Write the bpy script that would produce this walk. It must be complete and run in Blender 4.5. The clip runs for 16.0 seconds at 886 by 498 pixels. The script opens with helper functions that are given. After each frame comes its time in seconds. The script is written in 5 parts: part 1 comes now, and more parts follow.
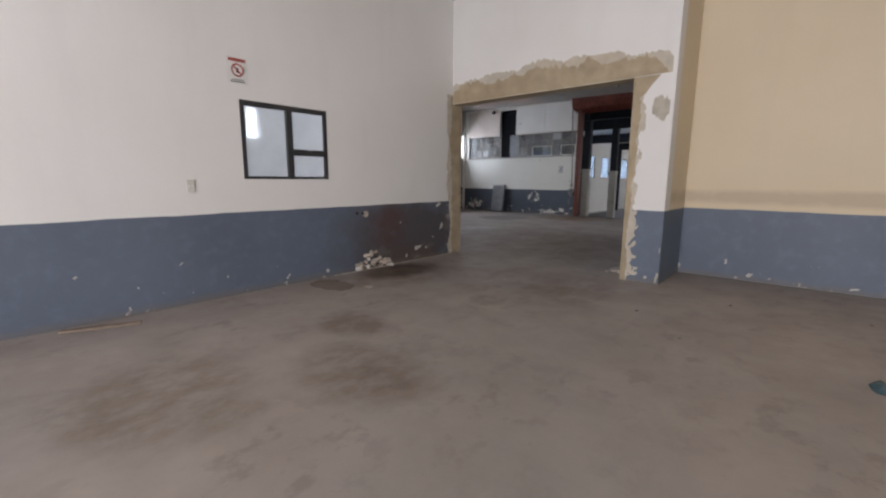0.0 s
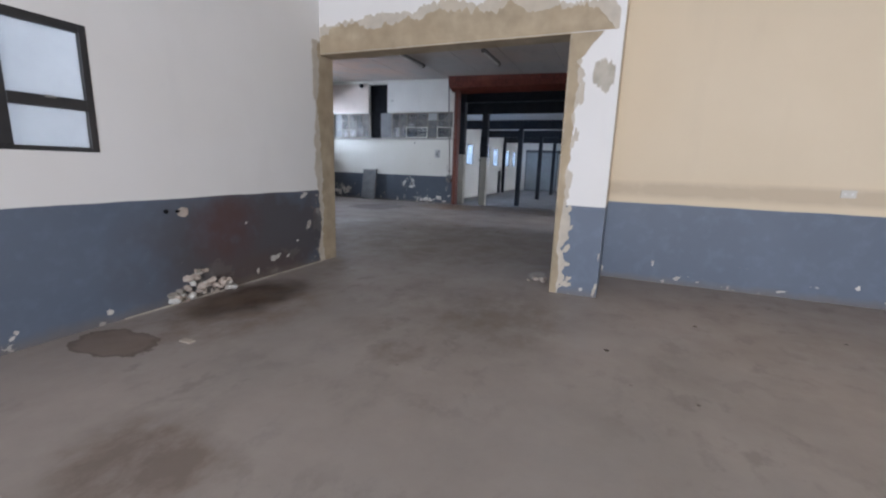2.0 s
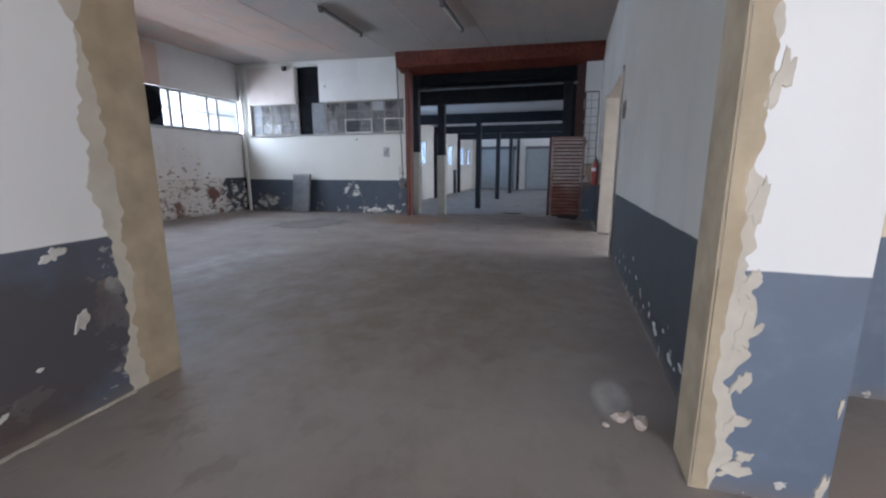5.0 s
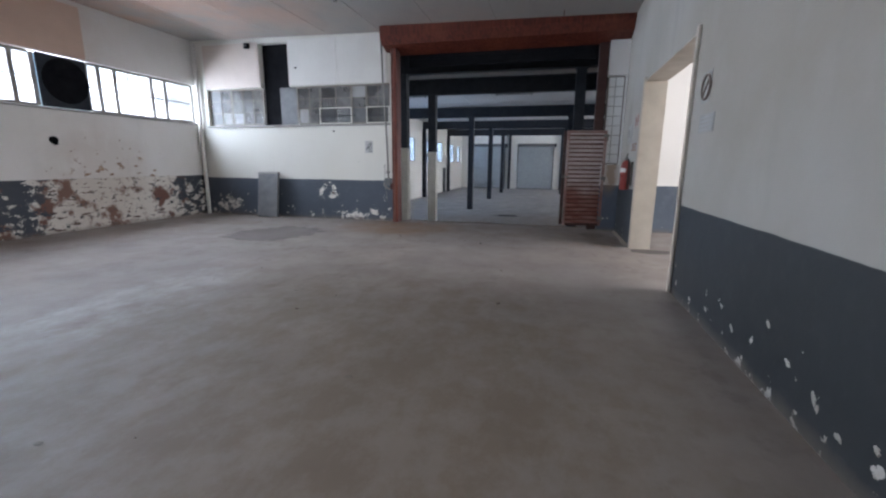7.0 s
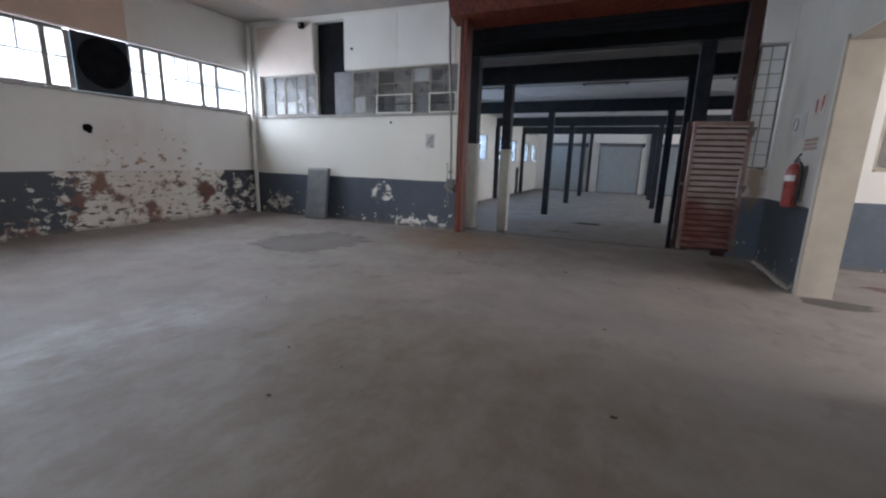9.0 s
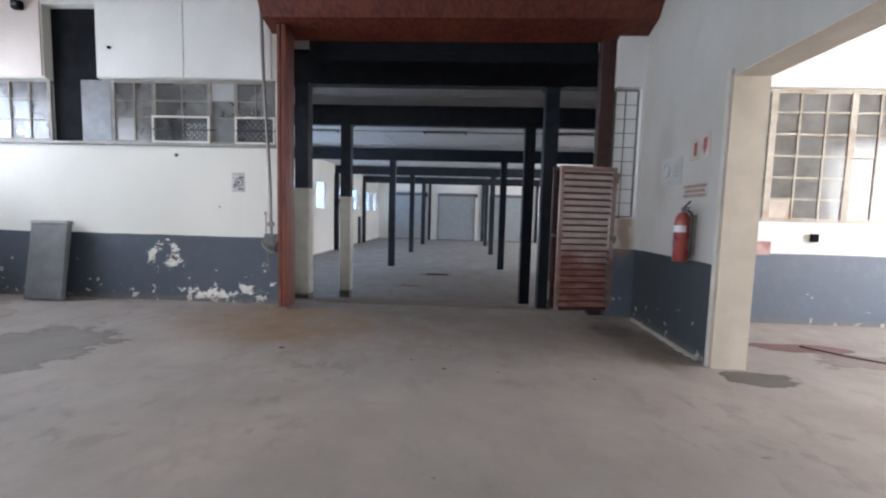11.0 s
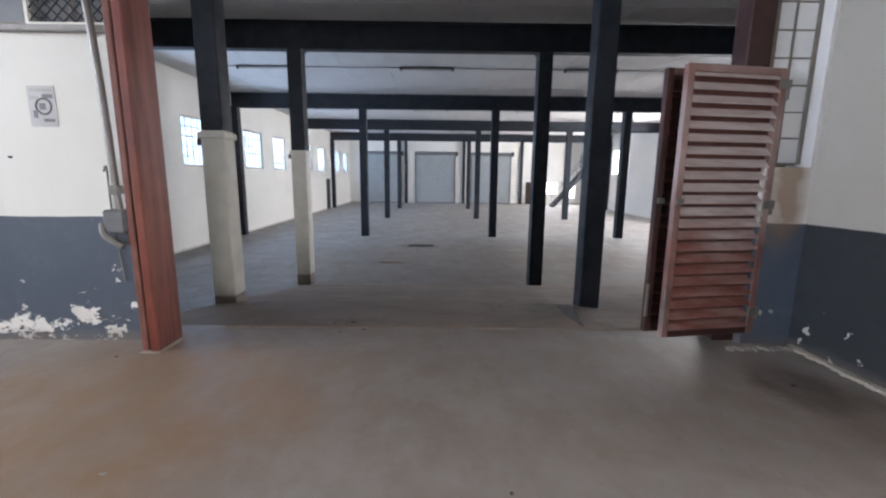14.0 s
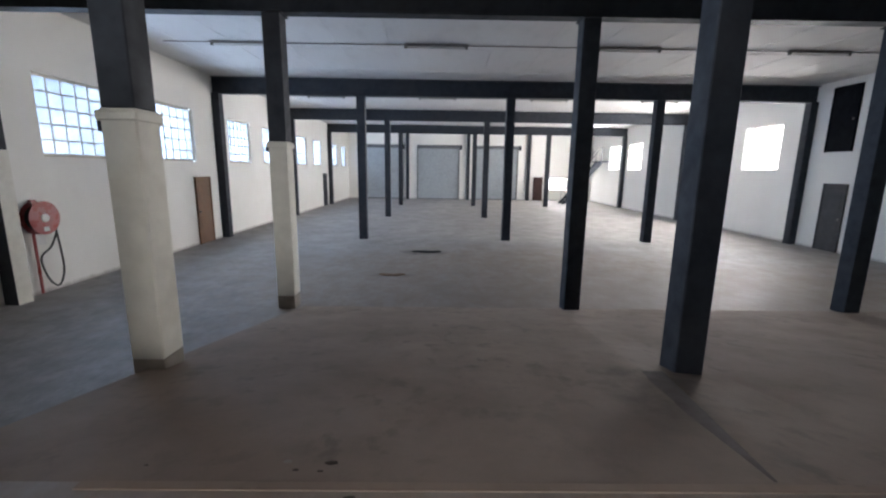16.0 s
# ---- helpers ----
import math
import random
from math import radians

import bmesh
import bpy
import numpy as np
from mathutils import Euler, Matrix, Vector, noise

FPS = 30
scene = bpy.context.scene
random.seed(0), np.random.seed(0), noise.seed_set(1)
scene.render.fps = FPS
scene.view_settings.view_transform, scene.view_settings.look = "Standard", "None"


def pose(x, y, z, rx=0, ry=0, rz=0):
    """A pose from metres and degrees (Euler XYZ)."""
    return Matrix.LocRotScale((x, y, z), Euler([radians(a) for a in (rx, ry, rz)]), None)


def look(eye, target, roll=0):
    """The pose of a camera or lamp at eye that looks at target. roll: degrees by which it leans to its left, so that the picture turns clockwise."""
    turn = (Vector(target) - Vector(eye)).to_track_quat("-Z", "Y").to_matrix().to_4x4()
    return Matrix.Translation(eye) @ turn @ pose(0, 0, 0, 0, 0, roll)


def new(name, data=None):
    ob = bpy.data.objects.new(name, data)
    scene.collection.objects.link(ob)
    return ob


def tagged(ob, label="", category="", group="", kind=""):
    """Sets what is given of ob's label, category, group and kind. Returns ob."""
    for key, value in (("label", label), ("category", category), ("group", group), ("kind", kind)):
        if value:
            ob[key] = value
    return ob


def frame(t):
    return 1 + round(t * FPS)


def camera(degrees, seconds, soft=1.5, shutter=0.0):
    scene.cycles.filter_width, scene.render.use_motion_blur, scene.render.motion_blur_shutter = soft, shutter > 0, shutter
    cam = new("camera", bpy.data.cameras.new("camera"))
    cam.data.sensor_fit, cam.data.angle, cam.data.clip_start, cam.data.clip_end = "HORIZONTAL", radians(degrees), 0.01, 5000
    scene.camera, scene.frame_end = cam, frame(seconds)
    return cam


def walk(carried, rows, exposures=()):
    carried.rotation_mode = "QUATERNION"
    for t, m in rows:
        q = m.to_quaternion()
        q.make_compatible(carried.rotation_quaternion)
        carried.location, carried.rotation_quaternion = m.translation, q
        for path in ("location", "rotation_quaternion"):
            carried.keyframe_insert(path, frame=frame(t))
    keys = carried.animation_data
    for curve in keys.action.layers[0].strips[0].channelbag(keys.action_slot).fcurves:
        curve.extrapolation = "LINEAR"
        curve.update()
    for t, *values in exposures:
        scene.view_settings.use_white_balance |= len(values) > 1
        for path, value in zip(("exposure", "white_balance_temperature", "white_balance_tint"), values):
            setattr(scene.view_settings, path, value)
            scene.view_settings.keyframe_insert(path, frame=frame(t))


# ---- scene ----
cam = camera(93.4, 16.0, soft=2.2)
PATH = [
    (0, (0.382, 0.222, 1.262), (-0.921, 1.703, 0.933), 0.3),
    (0.5, (0.069, 0.464, 1.264), (-1.133, 2.025, 0.922), 0.1),
    (1, (-0.255, 0.726, 1.257), (-1.22, 2.443, 0.909), 2.2),
    (1.5, (-0.56, 1.075, 1.253), (-1.384, 2.861, 0.891), 1.4),
    (2, (-0.823, 1.428, 1.241), (-1.573, 3.241, 0.851), 1.9),
    (2.5, (-1.061, 1.803, 1.238), (-1.711, 3.641, 0.792), 1.8),
    (3, (-1.255, 2.245, 1.251), (-1.883, 4.081, 0.764), 1.6),
    (3.5, (-1.462, 2.693, 1.26), (-2.036, 4.549, 0.786), 1.4),
    (4, (-1.626, 3.149, 1.264), (-2.194, 5.017, 0.832), 0.8),
    (4.2, (-1.686, 3.326, 1.256), (-2.262, 5.197, 0.848), 0.2),
    (6.3, (-2.3, 5.064, 1.282), (-2.786, 6.966, 0.896), 0.6),
    (6.5, (-2.358, 5.219, 1.282), (-2.832, 7.121, 0.886), 0.6),
    (7, (-2.514, 5.595, 1.284), (-3.003, 7.492, 0.883), 0.5),
    (7.5, (-2.651, 5.929, 1.281), (-3.523, 7.683, 0.878), 0.2),
    (8, (-2.788, 6.322, 1.274), (-3.769, 8.017, 0.864), 1.2),
    (8.5, (-2.896, 6.754, 1.271), (-3.845, 8.465, 0.855), 0.5),
    (9, (-2.985, 7.199, 1.275), (-3.777, 8.988, 0.863), 1.7),
    (9.5, (-3.108, 7.637, 1.284), (-3.691, 9.508, 0.883), 1.6),
    (10, (-3.246, 8.059, 1.297), (-3.647, 10.008, 1.096), 2.3),
    (10.2, (-3.306, 8.228, 1.297), (-3.63, 10.197, 1.166), 2.5),
    (12.3, (-3.64, 10.019, 1.221), (-3.62, 12.0, 0.947), 0.2),
    (12.5, (-3.672, 10.184, 1.216), (-3.658, 12.164, 0.933), 0.6),
    (13, (-3.73, 10.602, 1.208), (-3.704, 12.577, 0.896), 0.8),
    (13.5, (-3.758, 11.031, 1.212), (-3.741, 13.004, 0.884), 0.7),
    (14, (-3.859, 11.47, 1.203), (-3.839, 13.44, 0.859), 0.6),
    (14.5, (-3.928, 11.906, 1.2), (-3.91, 13.873, 0.838), 0.4),
    (15, (-4.03, 12.322, 1.201), (-4.016, 14.289, 0.835), 0.5),
    (15.5, (-4.096, 12.728, 1.249), (-4.079, 14.694, 0.886), 0.6),
    (16, (-4.107, 13.183, 1.278), (-4.086, 15.148, 0.905), 0.8),
]
walk(cam, [(t, look(eye, target, roll)) for t, eye, target, roll in PATH],
     [(0.0, -0.50, 6150, 15), (0.5, -0.18, 5950, 14), (1.0, -0.10, 5800, 13), (1.5, -0.16, 5700, 13), (3.5, 0.02, 5550, 13), (4.0, 0.0, 5550, 13), (6.5, 0.22, 5800, 14), (7.0, 0.24, 5850, 13),
      (7.5, 0.2, 5900, 13), (8.0, -0.25, 5950, 13), (9.0, -0.1, 6000, 13), (10.0, 0.2, 6000, 13), (12.5, 0.95, 6050, 14), (13.5, 0.95, 6100, 15), (14.5, 0.95, 6100, 14), (16.0, 0.92, 6250, 14)])

# ---- world and large lights ----
world = bpy.data.worlds.new("world")
scene.world = world
world.use_nodes = True
wn = world.node_tree.nodes
sky = wn.new("ShaderNodeTexSky")
sky.sky_type, sky.sun_disc = "NISHITA", False
sky.sun_elevation, sky.sun_rotation = radians(48), radians(115)
wn["Background"].inputs[1].default_value = 0.10
world.node_tree.links.new(sky.outputs[0], wn["Background"].inputs[0])

sun = new("sun", bpy.data.lights.new("sun", "SUN"))
sun.data.energy, sun.data.angle, sun.data.color = 1.2, radians(10), (1.0, 0.95, 0.88)
sun.matrix_world = look((30, 14, 40), (0, 27, 0))


def sky_panel(name, eye, target, width, height, power, color):
    """Daylight standing in an opening, just outside its panes."""
    data = bpy.data.lights.new(name, "AREA")
    data.shape, data.size, data.size_y, data.energy, data.color = "RECTANGLE", width, height, power, color
    ob = new(name, data)
    ob.matrix_world = look(eye, target)
    return ob


COOL, NEUTRAL, BLUISH = (0.86, 0.93, 1.0), (1.0, 0.97, 0.93), (0.56, 0.74, 1.0)
sky_panel("daylight_store_windows", (-11.75, 10.2, 2.80), (-5.0, 10.2, -0.8), 7.6, 2.2, 1400, COOL)
sky_panel("daylight_hall_west", (-12.0, 34.0, 2.15), (-4.0, 34.0, -0.6), 27.0, 2.1, 2500, BLUISH)
sky_panel("daylight_hall_east", (8.75, 36.0, 2.25), (2.0, 36.0, 0.0), 17.0, 2.4, 5200, NEUTRAL)
sky_panel("daylight_hall_north", (5.8, 47.6, 0.1), (5.8, 40, 0.1), 4.4, 2.0, 500, NEUTRAL)
# Unseen east opening, assumed from the bright side-room floor.
sky_panel("daylight_side_room", (6.35, 11.0, 2.05), (0, 11.0, 2.05), 5.4, 2.5, 680, NEUTRAL)
# Unseen south opening, assumed because the entrance is lit from that end.
sky_panel("daylight_entrance", (1.0, -5.5, 1.75), (1.0, 5, 1.75), 5.6, 3.5, 860, NEUTRAL)

# ---- materials ----


class Nodes:
    """A small builder for node materials."""

    def __init__(self, name, rough=0.7, metal=0.0):
        self.mat = bpy.data.materials.new(name)
        self.mat.use_nodes = True
        self.tree = self.mat.node_tree
        self.bsdf = self.tree.nodes["Principled BSDF"]
        self.bsdf.inputs["Roughness"].default_value = rough
        self.bsdf.inputs["Metallic"].default_value = metal
        self.place = self.add("ShaderNodeNewGeometry").outputs["Position"]

    def add(self, kind, operation=""):
        n = self.tree.nodes.new(kind)
        if operation:
            n.operation = operation
        return n

    def put(self, socket, value):
        if isinstance(value, bpy.types.NodeSocket):
            self.tree.links.new(value, socket)
        elif isinstance(value, (tuple, list)) and len(value) == 3 and socket.type == "RGBA":
            socket.default_value = (*value, 1)
        else:
            socket.default_value = value

    def noise(self, scale, detail=4.0, rough=0.55, stretch=(1, 1, 1), shift=(0, 0, 0)):
        m = self.add("ShaderNodeMapping")
        m.inputs["Scale"].default_value, m.inputs["Location"].default_value = stretch, shift
        self.put(m.inputs["Vector"], self.place)
        n = self.add("ShaderNodeTexNoise")
        n.inputs["Scale"].default_value, n.inputs["Detail"].default_value, n.inputs["Roughness"].default_value = scale, detail, rough
        self.put(n.inputs["Vector"], m.outputs[0])
        return n.outputs["Fac"]

    def ramp(self, fac, low, high, a=0.0, b=1.0):
        n = self.add("ShaderNodeMapRange")
        n.clamp = True
        for k, v in zip(("Value", "From Min", "From Max", "To Min", "To Max"), (fac, low, high, a, b)):
            self.put(n.inputs[k], v)
        return n.outputs[0]

    def math(self, op, a, b=0.0):
        n = self.add("ShaderNodeMath", operation=op)
        self.put(n.inputs[0], a), self.put(n.inputs[1], b)
        return n.outputs[0]

    def mix(self, fac, a, b, blend="MIX"):
        n = self.add("ShaderNodeMix")
        n.data_type, n.blend_type = "RGBA", blend
        self.put(n.inputs[0], fac), self.put(n.inputs[6], a), self.put(n.inputs[7], b)
        return n.outputs[2]

    def axis(self, which):
        n = self.add("ShaderNodeSeparateXYZ")
        self.put(n.inputs[0], self.place)
        return n.outputs["XYZ".index(which)]

    def near(self, centre, radius, squash=(1, 1, 1)):
        """1 at a place, falling to 0 at the radius from it."""
        m = self.add("ShaderNodeVectorMath", operation="SUBTRACT")
        self.put(m.inputs[0], self.place)
        m.inputs[1].default_value = centre
        k = self.add("ShaderNodeVectorMath", operation="MULTIPLY")
        self.put(k.inputs[0], m.outputs[0])
        k.inputs[1].default_value = squash
        d = self.add("ShaderNodeVectorMath", operation="LENGTH")
        self.put(d.inputs[0], k.outputs[0])
        return self.ramp(d.outputs["Value"], 0.0, radius, 1.0, 0.0)

    def bump(self, height, strength=0.3, distance=0.01):
        n = self.add("ShaderNodeBump")
        n.inputs["Strength"].default_value, n.inputs["Distance"].default_value = strength, distance
        self.put(n.inputs["Height"], height)
        self.put(self.bsdf.inputs["Normal"], n.outputs[0])

    def color(self, value):
        self.put(self.bsdf.inputs["Base Color"], value)
        return self

    def roughness(self, value):
        self.put(self.bsdf.inputs["Roughness"], value)
        return self


DADO_Z = 0.90


def wall_paint(name, upper, dado, chips=0.5, damp=(), stains=(), grime=0.35, z_line=DADO_Z, base=0.0, under=(0.25, 0.135, 0.09)):
    """Emulsion above a gloss dado, with chipped and flaking spots. damp: places where plaster has lost its paint;
    stains: brown sooty marks, and one painted shadow line.
    """
    n = Nodes(name, 0.75)
    z = n.axis("Z")
    broad, fine, streak = n.noise(0.7, 5), n.noise(9, 6), n.noise(3.0, 4, stretch=(1, 1, 0.18))
    white = n.mix(n.ramp(broad, 0.35, 0.7, 0, grime), upper, tuple(c * f for c, f in zip(upper, (0.80, 0.77, 0.71))))
    white = n.mix(n.ramp(streak, 0.55, 0.8, 0, grime * 0.6), white, tuple(c * 0.72 for c in upper))
    blue = n.mix(n.ramp(broad, 0.3, 0.7), dado, tuple(c * 0.78 for c in dado))
    blue = n.mix(n.ramp(fine, 0.5, 0.8, 0, 0.35), blue, tuple(min(1, c * 1.35 + 0.01) for c in dado))
    wave = n.math("ADD", z, n.ramp(n.noise(2.2, 3), 0, 1, -0.012, 0.012))
    band = n.ramp(wave, z_line - 0.003, z_line + 0.003, 1.0, 0.0)
    col = n.mix(band, white, blue)
    chip_field = n.noise(7.5, 5, 0.6, shift=(3, 7, 1))
    low = n.ramp(z, 0.0, 0.75, 0.13, -0.03) if z_line > base else -0.5
    chip = n.ramp(n.math("ADD", chip_field, low), 0.80 - 0.12 * chips, 0.815 - 0.12 * chips)
    bare = n.mix(n.ramp(fine, 0.45, 0.65), (0.62, 0.60, 0.56), (0.42, 0.36, 0.30))
    col = n.mix(n.math("MULTIPLY", chip, n.ramp(z, 0.9, 0.98, 1, 0)), col, bare)
    flake = n.noise(5.0, 8, 0.70, stretch=(1, 0.9, 1.4), shift=(11, 2, 5))
    for centre, radius, squash, amount in damp:
        zone = n.ramp(n.near(centre, radius, squash), 0.0, 0.55)
        hit = n.math("MULTIPLY", n.ramp(n.math("ADD", flake, n.math("MULTIPLY", zone, amount)), 0.70, 0.712), n.ramp(zone, 0.02, 0.12))
        old = n.mix(n.ramp(n.noise(2.6, 6, 0.6, shift=(5, 5, 5)), 0.52, 0.60), (0.68, 0.65, 0.60), under)
        old = n.mix(n.ramp(n.noise(6.5, 6, 0.65, stretch=(1, 0.6, 2.2), shift=(9, 1, 3)), 0.585, 0.60), old, (0.085, 0.05, 0.042))
        col = n.mix(n.math("MULTIPLY", hit, band), col, old)
        above = n.math("MULTIPLY", n.ramp(n.math("ADD", flake, n.math("MULTIPLY", zone, amount * 0.46)), 0.70, 0.73), n.ramp(zone, 0.05, 0.3))
        plume = n.mix(n.ramp(n.noise(5.5, 6, 0.65, shift=(1, 6, 2)), 0.42, 0.58), (0.40, 0.29, 0.20), (0.20, 0.115, 0.08))
        col = n.mix(n.math("MULTIPLY", above, n.math("SUBTRACT", 1.0, band)), col, plume)
    for centre, radius, squash, tone, amount in stains:
        zone = n.math("MULTIPLY", n.near(centre, radius, squash), n.ramp(n.noise(3.0, 5, shift=(2, 9, 4)), 0.12, 0.55))
        stain_fac = n.ramp(zone, 0.05, 0.5, 0, amount)
        col = n.mix(n.math("MULTIPLY", stain_fac, band) if centre[2] < z_line - 0.2 else stain_fac, col, tone)
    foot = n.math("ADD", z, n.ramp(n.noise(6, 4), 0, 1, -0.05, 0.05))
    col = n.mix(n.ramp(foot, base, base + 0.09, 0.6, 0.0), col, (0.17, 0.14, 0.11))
    n.color(col).roughness(n.mix(band, (0.85, 0.85, 0.85), (0.55, 0.55, 0.55)))
    n.bump(n.math("ADD", n.noise(2.5, 6), n.math("MULTIPLY", chip, -0.6)), 0.25, 0.02)
    return n.mat


def plain(name, color, rough=0.7, metal=0.0, vary=0.25, scale=6.0, dirt=(0.1, 0.08, 0.06), dirt_amount=0.3, relief=0.15, stretch=(1, 1, 1), gloss=0.5):
    n = Nodes(name, rough, metal)
    n.bsdf.inputs["Specular IOR Level"].default_value = gloss
    a, b = n.noise(scale, 5, stretch=stretch), n.noise(scale * 0.22, 4, shift=(4, 1, 8))
    col = n.mix(n.ramp(a, 0.3, 0.7), color, tuple(max(0.0, c * (1 - vary)) for c in color))
    col = n.mix(n.ramp(b, 0.48, 0.72, 0, dirt_amount), col, dirt)
    n.color(col).roughness(n.ramp(a, 0.3, 0.7, max(0.05, rough - 0.1), min(1, rough + 0.1)))
    n.bump(a, relief, 0.01)
    return n.mat


def floor_paint(name, base, dust, patches=(), shine=(0.44, 0.64), wear=1.0, gloss=0.5):
    """Worn, dusty concrete: cloudy dust, scuffs, fine grit, and patches of other tones: wet, oily, brown or pale, a few
    with sheen or shadow painted in.
    """
    n = Nodes(name, 0.72)
    n.bsdf.inputs["Specular IOR Level"].default_value = gloss
    big, mid, grit = n.noise(0.33, 6, 0.6), n.noise(1.6, 7, 0.65), n.noise(38, 4, 0.7)
    scuff = n.noise(2.2, 6, 0.7, stretch=(1.0, 0.7, 1), shift=(7, 3, 0))
    col = n.mix(n.ramp(big, 0.36, 0.66), base, dust)
    col = n.mix(n.ramp(mid, 0.38, 0.68, 0, 0.6 * wear), col, tuple(c * 0.66 for c in dust))
    col = n.mix(n.ramp(scuff, 0.56, 0.72, 0, 0.42 * wear), col, tuple(c * 0.52 for c in base))
    tread = n.noise(5.5, 5, 0.6, stretch=(1.0, 0.75, 1), shift=(1, 8, 0))
    col = n.mix(n.math("MULTIPLY", n.ramp(tread, 0.53, 0.63, 0, 0.7 * wear), n.ramp(n.noise(0.8, 3, shift=(3, 3, 0)), 0.42, 0.60)), col, tuple(c * 0.55 for c in dust))
    col = n.mix(n.ramp(grit, 0.62, 0.78, 0, 0.35), col, tuple(c * 0.55 for c in base))
    for centre, radius, squash, tone, amount, *crisp in patches:
        edge = n.math("ADD", n.near(centre, radius, squash), n.ramp(n.noise(3.5, 5, shift=centre), 0, 1, -0.28, 0.28))
        broken = n.ramp(n.noise(4.2, 7, 0.7, stretch=(1, 0.7, 1), shift=(centre[1], centre[0], 2)), 0.40, 0.60, max(0.0, amount * 1.6 - 0.8), 1.0)
        if crisp:
            edge = n.math("ADD", edge, n.ramp(n.noise(1.7, 6, 0.62, stretch=(0.7, 1.3, 1), shift=centre), 0.25, 0.75, -0.42, 0.30))
            rim = n.math("MULTIPLY", n.ramp(edge, 0.30, 0.34), n.ramp(edge, 0.34, 0.46, 1, 0))
            col = n.mix(n.ramp(edge, 0.30, 0.345, 0, amount), col, tone)
            col = n.mix(n.math("MULTIPLY", rim, 0.6), col, tuple(c * 0.6 for c in tone))
        else:
            col = n.mix(n.math("MULTIPLY", n.ramp(edge, 0.18, 0.55, 0, amount), broken), col, tone)
    n.color(col).roughness(n.ramp(mid, 0.3, 0.7, *shine))
    n.bump(n.math("ADD", n.math("MULTIPLY", grit, 0.35), mid), 0.18, 0.010)
    return n.mat


WHITE, CREAM, BLUE, NAVY = (0.76, 0.75, 0.735), (0.70, 0.60, 0.445), (0.125, 0.155, 0.21), (0.050, 0.060, 0.078)
M_ROOM1 = wall_paint("white_wall_blue_dado", WHITE, BLUE, 0.25, grime=0.25,
                     damp=[((-4.24, 4.05, 0.1), 0.5, (1, 1, 1.5), 0.22), ((-4.24, 5.6, 0.5), 0.5, (1, 2.6, 0.9), 0.22), ((-4.24, 4.9, 0.15), 0.5, (1, 0.8, 2), 0.14)],
                     stains=[((-4.24, 4.75, 0.40), 1.5, (1, 0.85, 1.6), (0.080, 0.073, 0.078), 0.92), ((-4.24, 4.3, 0.58), 0.5, (1, 1, 1.2), (0.10, 0.045, 0.038), 0.6), ((-4.24, 4.7, 0.10), 0.6, (1, 0.7, 2.2), (0.10, 0.065, 0.050), 0.5)])
M_PIER = wall_paint("white_pier_blue_dado", WHITE, BLUE, 0.3, grime=0.35)
M_CREAM = wall_paint("cream_wall_blue_dado", CREAM, BLUE, 0.2, grime=0.25,
                     # Thin shadow line above the dado, painted as a faint brown band.
                     stains=[((0.6, 6.7, 1.06), 2.6, (0.6, 1, 22.0), (0.36, 0.28, 0.19), 0.45)])
M_STORE_W = wall_paint("store_wall_flaking", WHITE, NAVY, 0.6, grime=0.4, z_line=0.95, under=(0.16, 0.075, 0.055),
                       damp=[((-11.0, 12.2, 0.45), 2.0, (1, 0.85, 1.2), 0.30), ((-11.0, 9.0, 0.0), 1.6, (1, 0.5, 3), 0.22),
                             ((-11.0, 14.0, 0.3), 0.9, (1, 1, 1), 0.2)],
                       stains=[((-11.0, 9.4, 3.65), 2.6, (1, 0.8, 2.0), (0.46, 0.31, 0.23), 0.6), ((-11.0, 11.9, 1.0), 1.2, (1, 0.9, 0.9), (0.33, 0.22, 0.15), 0.25)])
M_STORE_N = wall_paint("store_wall_chipped", (0.67, 0.66, 0.61), (0.066, 0.082, 0.108), 0.72, grime=0.25, under=(0.58, 0.55, 0.50),
                       damp=[((-7.55, 14.38, 0.62), 0.36, (1, 1, 1), 0.18), ((-6.6, 14.38, 0.10), 0.55, (0.6, 1, 2.2), 0.19),
                             ((-10.3, 14.38, 0.25), 0.5, (0.8, 1, 1.6), 0.22)])
# Grimy wall; its white and dado are also darkened to lower its brightness.
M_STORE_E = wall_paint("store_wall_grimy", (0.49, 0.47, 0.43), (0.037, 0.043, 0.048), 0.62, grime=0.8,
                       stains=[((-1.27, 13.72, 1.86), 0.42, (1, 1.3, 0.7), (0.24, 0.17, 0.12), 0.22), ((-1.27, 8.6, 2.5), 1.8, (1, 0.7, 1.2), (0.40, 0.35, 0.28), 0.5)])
M_HALL = wall_paint("hall_white_wall", (0.75, 0.735, 0.69), (0.75, 0.735, 0.69), 0.0, grime=0.22, z_line=-5, base=-1.065)
M_SIDE = wall_paint("side_room_wall", WHITE, (0.10, 0.125, 0.165), 0.3, grime=0.3, stains=[((-1.44, 14.38, 1.12), 0.42, (2.2, 1, 0.8), (0.27, 0.17, 0.09), 0.8)])
